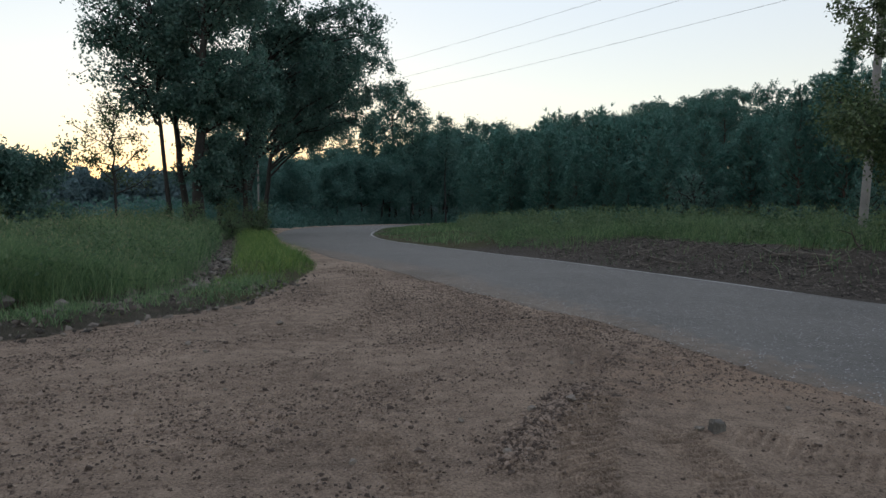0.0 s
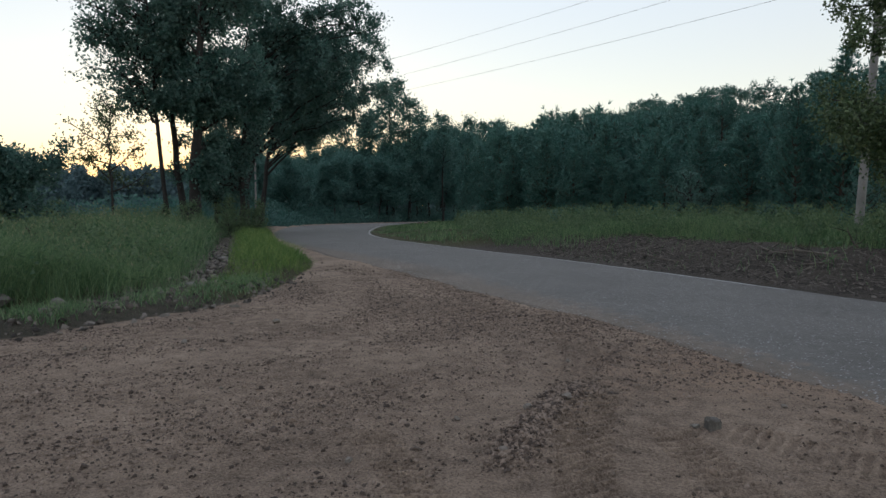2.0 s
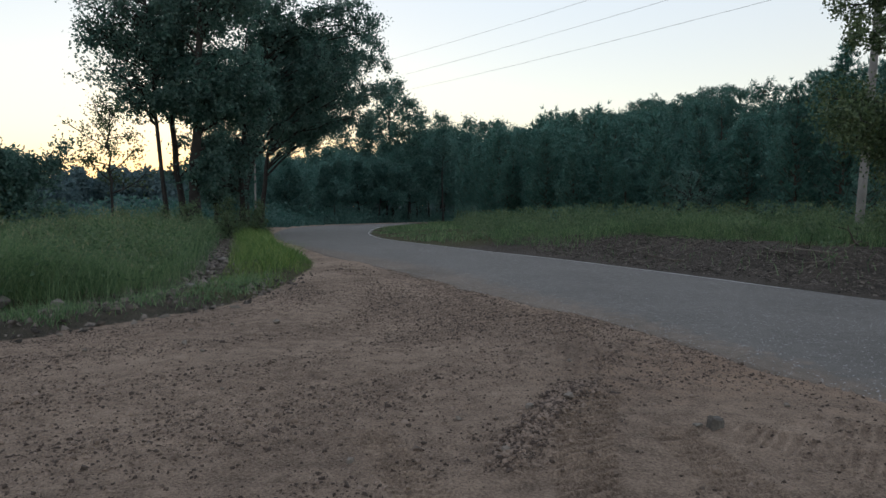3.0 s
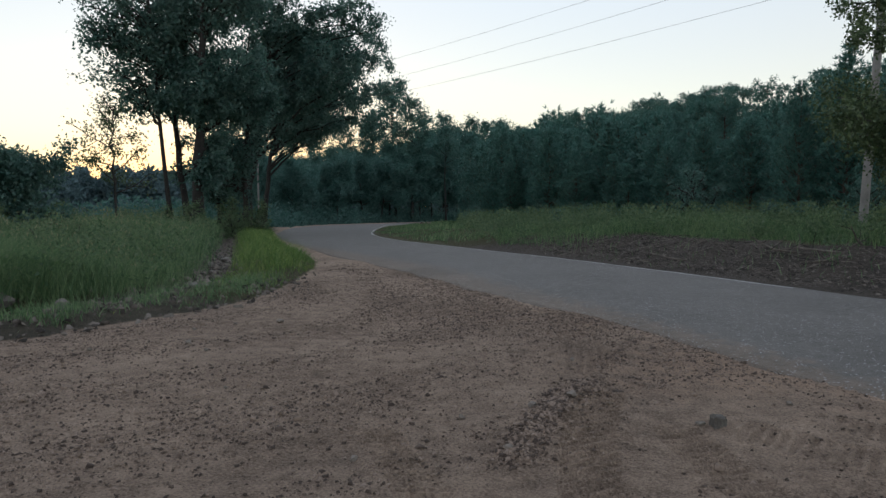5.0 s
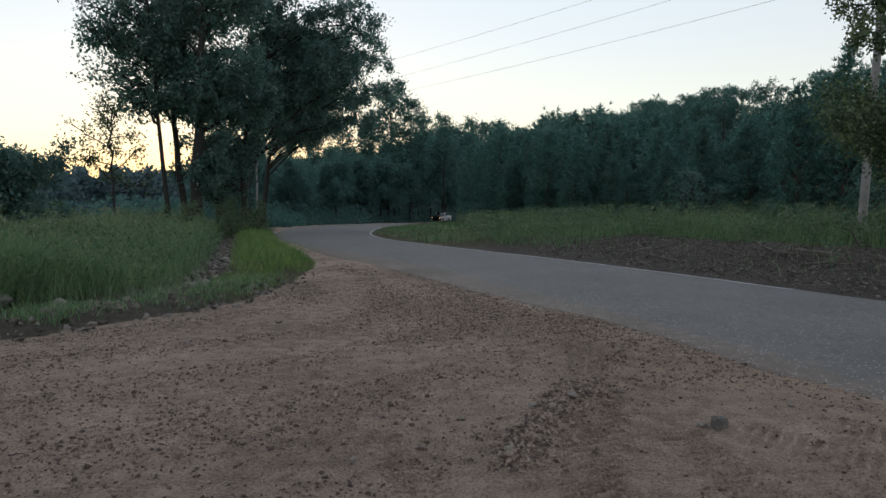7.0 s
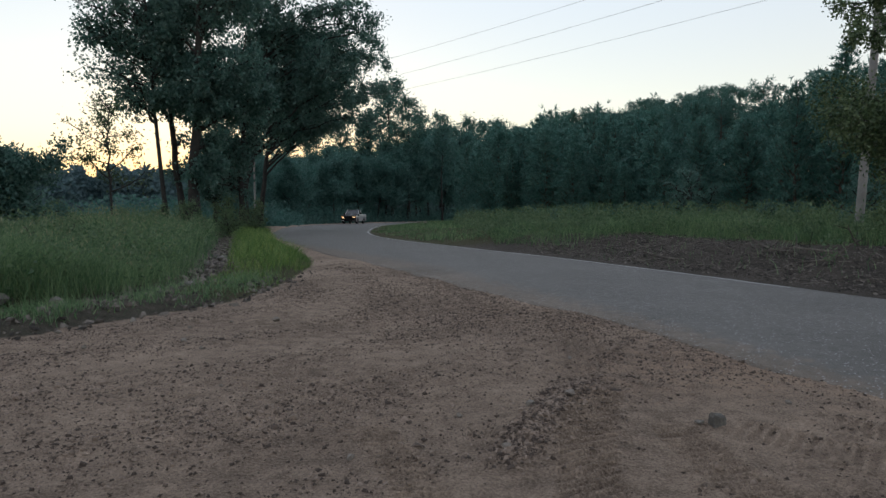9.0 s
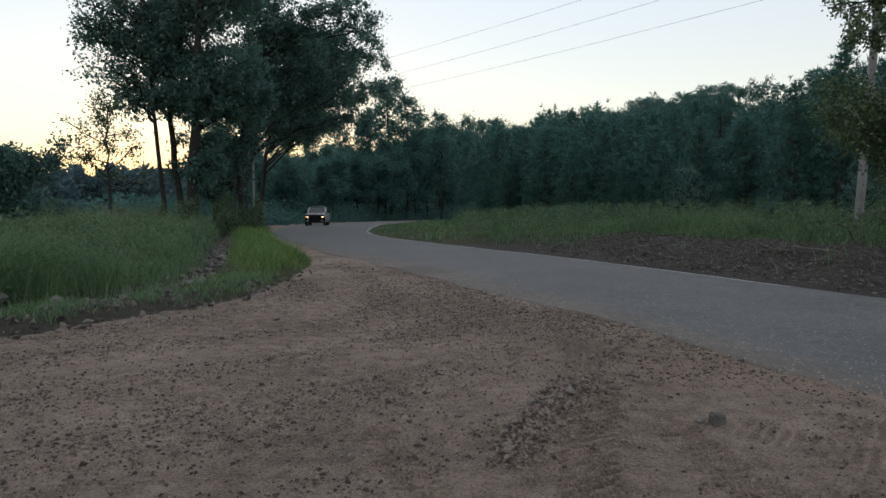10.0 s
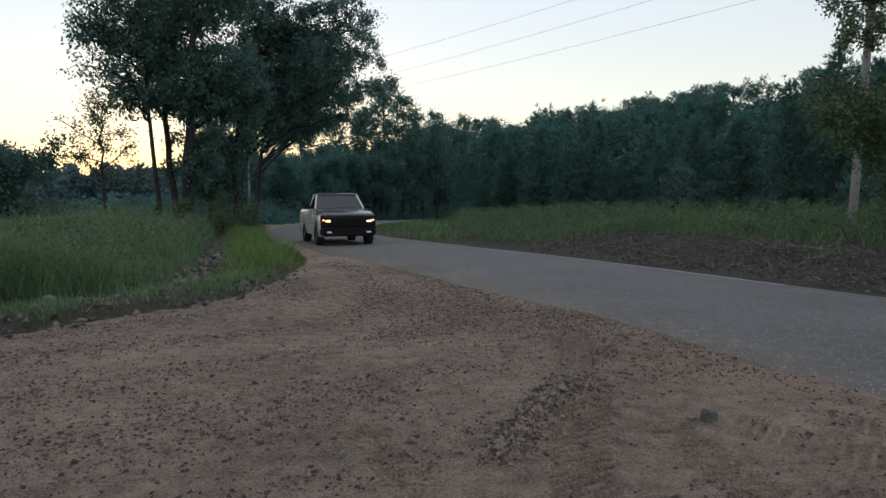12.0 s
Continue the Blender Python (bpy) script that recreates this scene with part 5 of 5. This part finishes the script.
    roof = part("roof", loft([(1.34, rounded(0.70, 1.64, 1.69, 0.02)), (1.42, rounded(0.73, 1.64, 1.735, 0.03)), (1.65, rounded(0.735, 1.64, 1.755, 0.035)), (1.86, rounded(0.72, 1.62, 1.72, 0.03))]), HOOD_PAINT, t, "dark glossy roof")
    for p in roof.data.polygons:
        p.use_smooth = len(p.vertices) == 4
    for s in (-1, 1):
        for nm, a, b, r in (("front_pillar", (s * 0.86, 0.74, 1.10), (s * 0.72, 1.37, 1.68), 0.035), ("rear_pillar", (s * 0.88, 1.95, 1.08), (s * 0.71, 1.85, 1.70), 0.05)):
            v, f = tubes([[(*a, r), (*b, r)]], 8)
            child(nm, mesh(nm, v, f, PAINT, True), t)
    slab([(-0.83, 0.75, 1.12), (0.83, 0.75, 1.12), (0.69, 1.36, 1.67), (-0.69, 1.36, 1.67)], 0.012, "windshield", GLASS, t, "sloping windshield reflecting pale sky")
    slab([(-0.78, 1.96, 1.14), (0.78, 1.96, 1.14), (0.66, 1.88, 1.64), (-0.66, 1.88, 1.64)], 0.012, "rear_window", GLASS, t)
    part("cab_floor", box(-0.9, 0.9, 0.7, 2.0, 0.36, 0.44, 0.01), BLACK, t)
    part("cab_back", box(-0.88, 0.88, 1.95, 2.0, 0.44, 1.13, 0.01), PAINT, t)
    part("dashboard", box(-0.88, 0.88, 0.78, 1.02, 0.70, 1.08, 0.04), BLACK, t)
    seat = part("bench_seat", box(-0.75, 0.75, 1.25, 1.75, 0.44, 0.72, 0.05), SEAT, t)
    part("backrest", box(-0.75, 0.75, 1.72, 1.88, 0.66, 1.22, 0.05), SEAT, seat)
    bm = bmesh.new()
    bmesh.ops.create_cone(bm, cap_ends=True, segments=18, radius1=0.19, radius2=0.19, depth=0.025, matrix=Matrix.Translation((0.38, 1.12, 1.03)) @ Matrix.Rotation(radians(65), 4, "X"))
    part("steering_wheel", bm, BLACK, t)
    part("bed_floor", box(-0.9, 0.9, 2.0, 4.24, 0.58, 0.64, 0.01), PAINT, t)
    part("tailgate", box(-0.86, 0.86, 4.22, 4.28, 0.56, 1.09, 0.015), PAINT, t)
    part("chassis", box(-0.55, 0.55, -0.6, 4.2, 0.34, 0.5, 0.02), BLACK, t)
    # nose
    part("nose_panel", box(-0.925, 0.925, -0.90, -0.74, 0.46, 0.95, 0.03), BLACK, t)
    g = part("grille", box(-0.52, 0.52, -0.93, -0.89, 0.62, 0.86, 0.015), BLACK, t, "black grille")
    for i in range(4):
        z = 0.66 + 0.05 * i
        part("grille_bar", box(-0.5, 0.5, -0.942, -0.925, z, z + 0.018, 0.004, 1), BLACK, g)
    b = part("front_bumper", loft([(-1.0, rounded(0.78, 0.38, 0.57, 0.05)), (-0.96, rounded(0.90, 0.37, 0.58, 0.05)), (-0.8, rounded(0.95, 0.37, 0.58, 0.05))]), BLACK, t, "black painted bumper")
    part("air_dam", box(-0.80, 0.80, -0.9, -0.84, 0.34, 0.40, 0.02), BLACK, b)
    part("rear_bumper", box(-0.92, 0.92, 4.27, 4.42, 0.42, 0.58, 0.03), BLACK, t)
    for s in (-1, 1):
        part("headlight", box(*sorted((s * 0.60, s * 0.775)), -0.93, -0.87, 0.735, 0.79, 0.02), LAMP, t, "glowing headlight")
        part("marker_light", box(*sorted((s * 0.80, s * 0.87)), -0.92, -0.84, 0.76, 0.83, 0.015), AMBER, t, "glowing amber marker light")
        part("turn_signal", box(*sorted((s * 0.54, s * 0.80)), -0.92, -0.87, 0.635, 0.695, 0.01), BLACK, t)
        part("fog_light", box(*sorted((s * 0.58, s * 0.74)), -1.005, -0.96, 0.45, 0.50, 0.01), FOG, b)
    # full-height cab over a low chassis
    for o in t.children_recursive:
        if o.type == "MESH":
            for v in o.data.vertices:
                v.co.z = float(np.interp(v.co.z, [0, 0.38, 0.5, 0.76, 0.97, 1.13, 1.755, 2.0], [0, 0.36, 0.5, 0.85, 1.06, 1.30, 1.86, 2.1]))
                v.co.x *= 1.04
    ws = [wheel(t, x, y, 0) for x, y in ((-0.885, 0.0), (0.885, 0.0), (-0.885, 3.02), (0.885, 3.02))]
    return t, ws


truck, wheels = build_truck()

# the truck's way: seconds, and the place under its front axle
TRUCK_WAY = [(0.0, 104, 238), (2.0, 72, 214), (4.0, 38, 178), (5.4, 17.5, 151), (6.5, 3.6, 134), (7.2, -2.3, 120), (8.0, -8.3, 107.5), (8.8, -11.0, 94), (9.5, -12.5, 80), (10.0, -12.0, 68),
             (10.5, -10.6, 55.5), (11.0, -8.9, 45.5), (11.5, -6.45, 35.0), (12.0, -3.25, 25.0)]


def truck_at(t):
    w = np.array(TRUCK_WAY)
    tt, p = w[:, 0], w[:, 1:]
    m = np.gradient(p, tt, axis=0)
    i = int(np.clip(np.searchsorted(tt, t) - 1, 0, len(tt) - 2))
    h = tt[i + 1] - tt[i]
    u = (t - tt[i]) / h
    a, b, c, d = 2 * u ** 3 - 3 * u ** 2 + 1, u ** 3 - 2 * u ** 2 + u, -2 * u ** 3 + 3 * u ** 2, u ** 3 - u ** 2
    return a * p[i] + b * h * m[i] + c * p[i + 1] + d * h * m[i + 1]


def motions():
    rows, times = [], [k * 0.2 for k in range(61)]
    for t in times:
        x, y = truck_at(t)
        bx, by = truck_at(max(0.0, t - 0.16)) if t > 0.16 else truck_at(0.0)
        if t <= 0.16:
            nx, ny = truck_at(0.16)
            dx, dy = nx - x, ny - y
        else:
            dx, dy = x - bx, y - by
        heading = math.degrees(math.atan2(dx, -dy))
        crown = 0.035
        slope = math.degrees(math.atan2(float(base_z(x, y + 1.5) - base_z(x, y - 1.5)), 3.0))
        rows.append((t, pose(x, y, float(base_z(x, y)) + crown, slope, 0, heading)))
    walk(truck, rows)
    # wheels roll at road speed; turns are counted modulo one of the five like spokes
    spin, last, turns = 0.0, truck_at(0.0), []
    for k in range(361):
        p = truck_at(k / 30)
        step_deg = math.degrees(np.linalg.norm(p - last) / WHEEL_R) % 72.0
        spin += step_deg
        last = p
        turns.append((k / 30, spin))
    for w in wheels:
        at = w.matrix_basis.translation.copy()
        walk(w, [(t, pose(*at, s, 0, 0)) for t, s in turns])


motions()
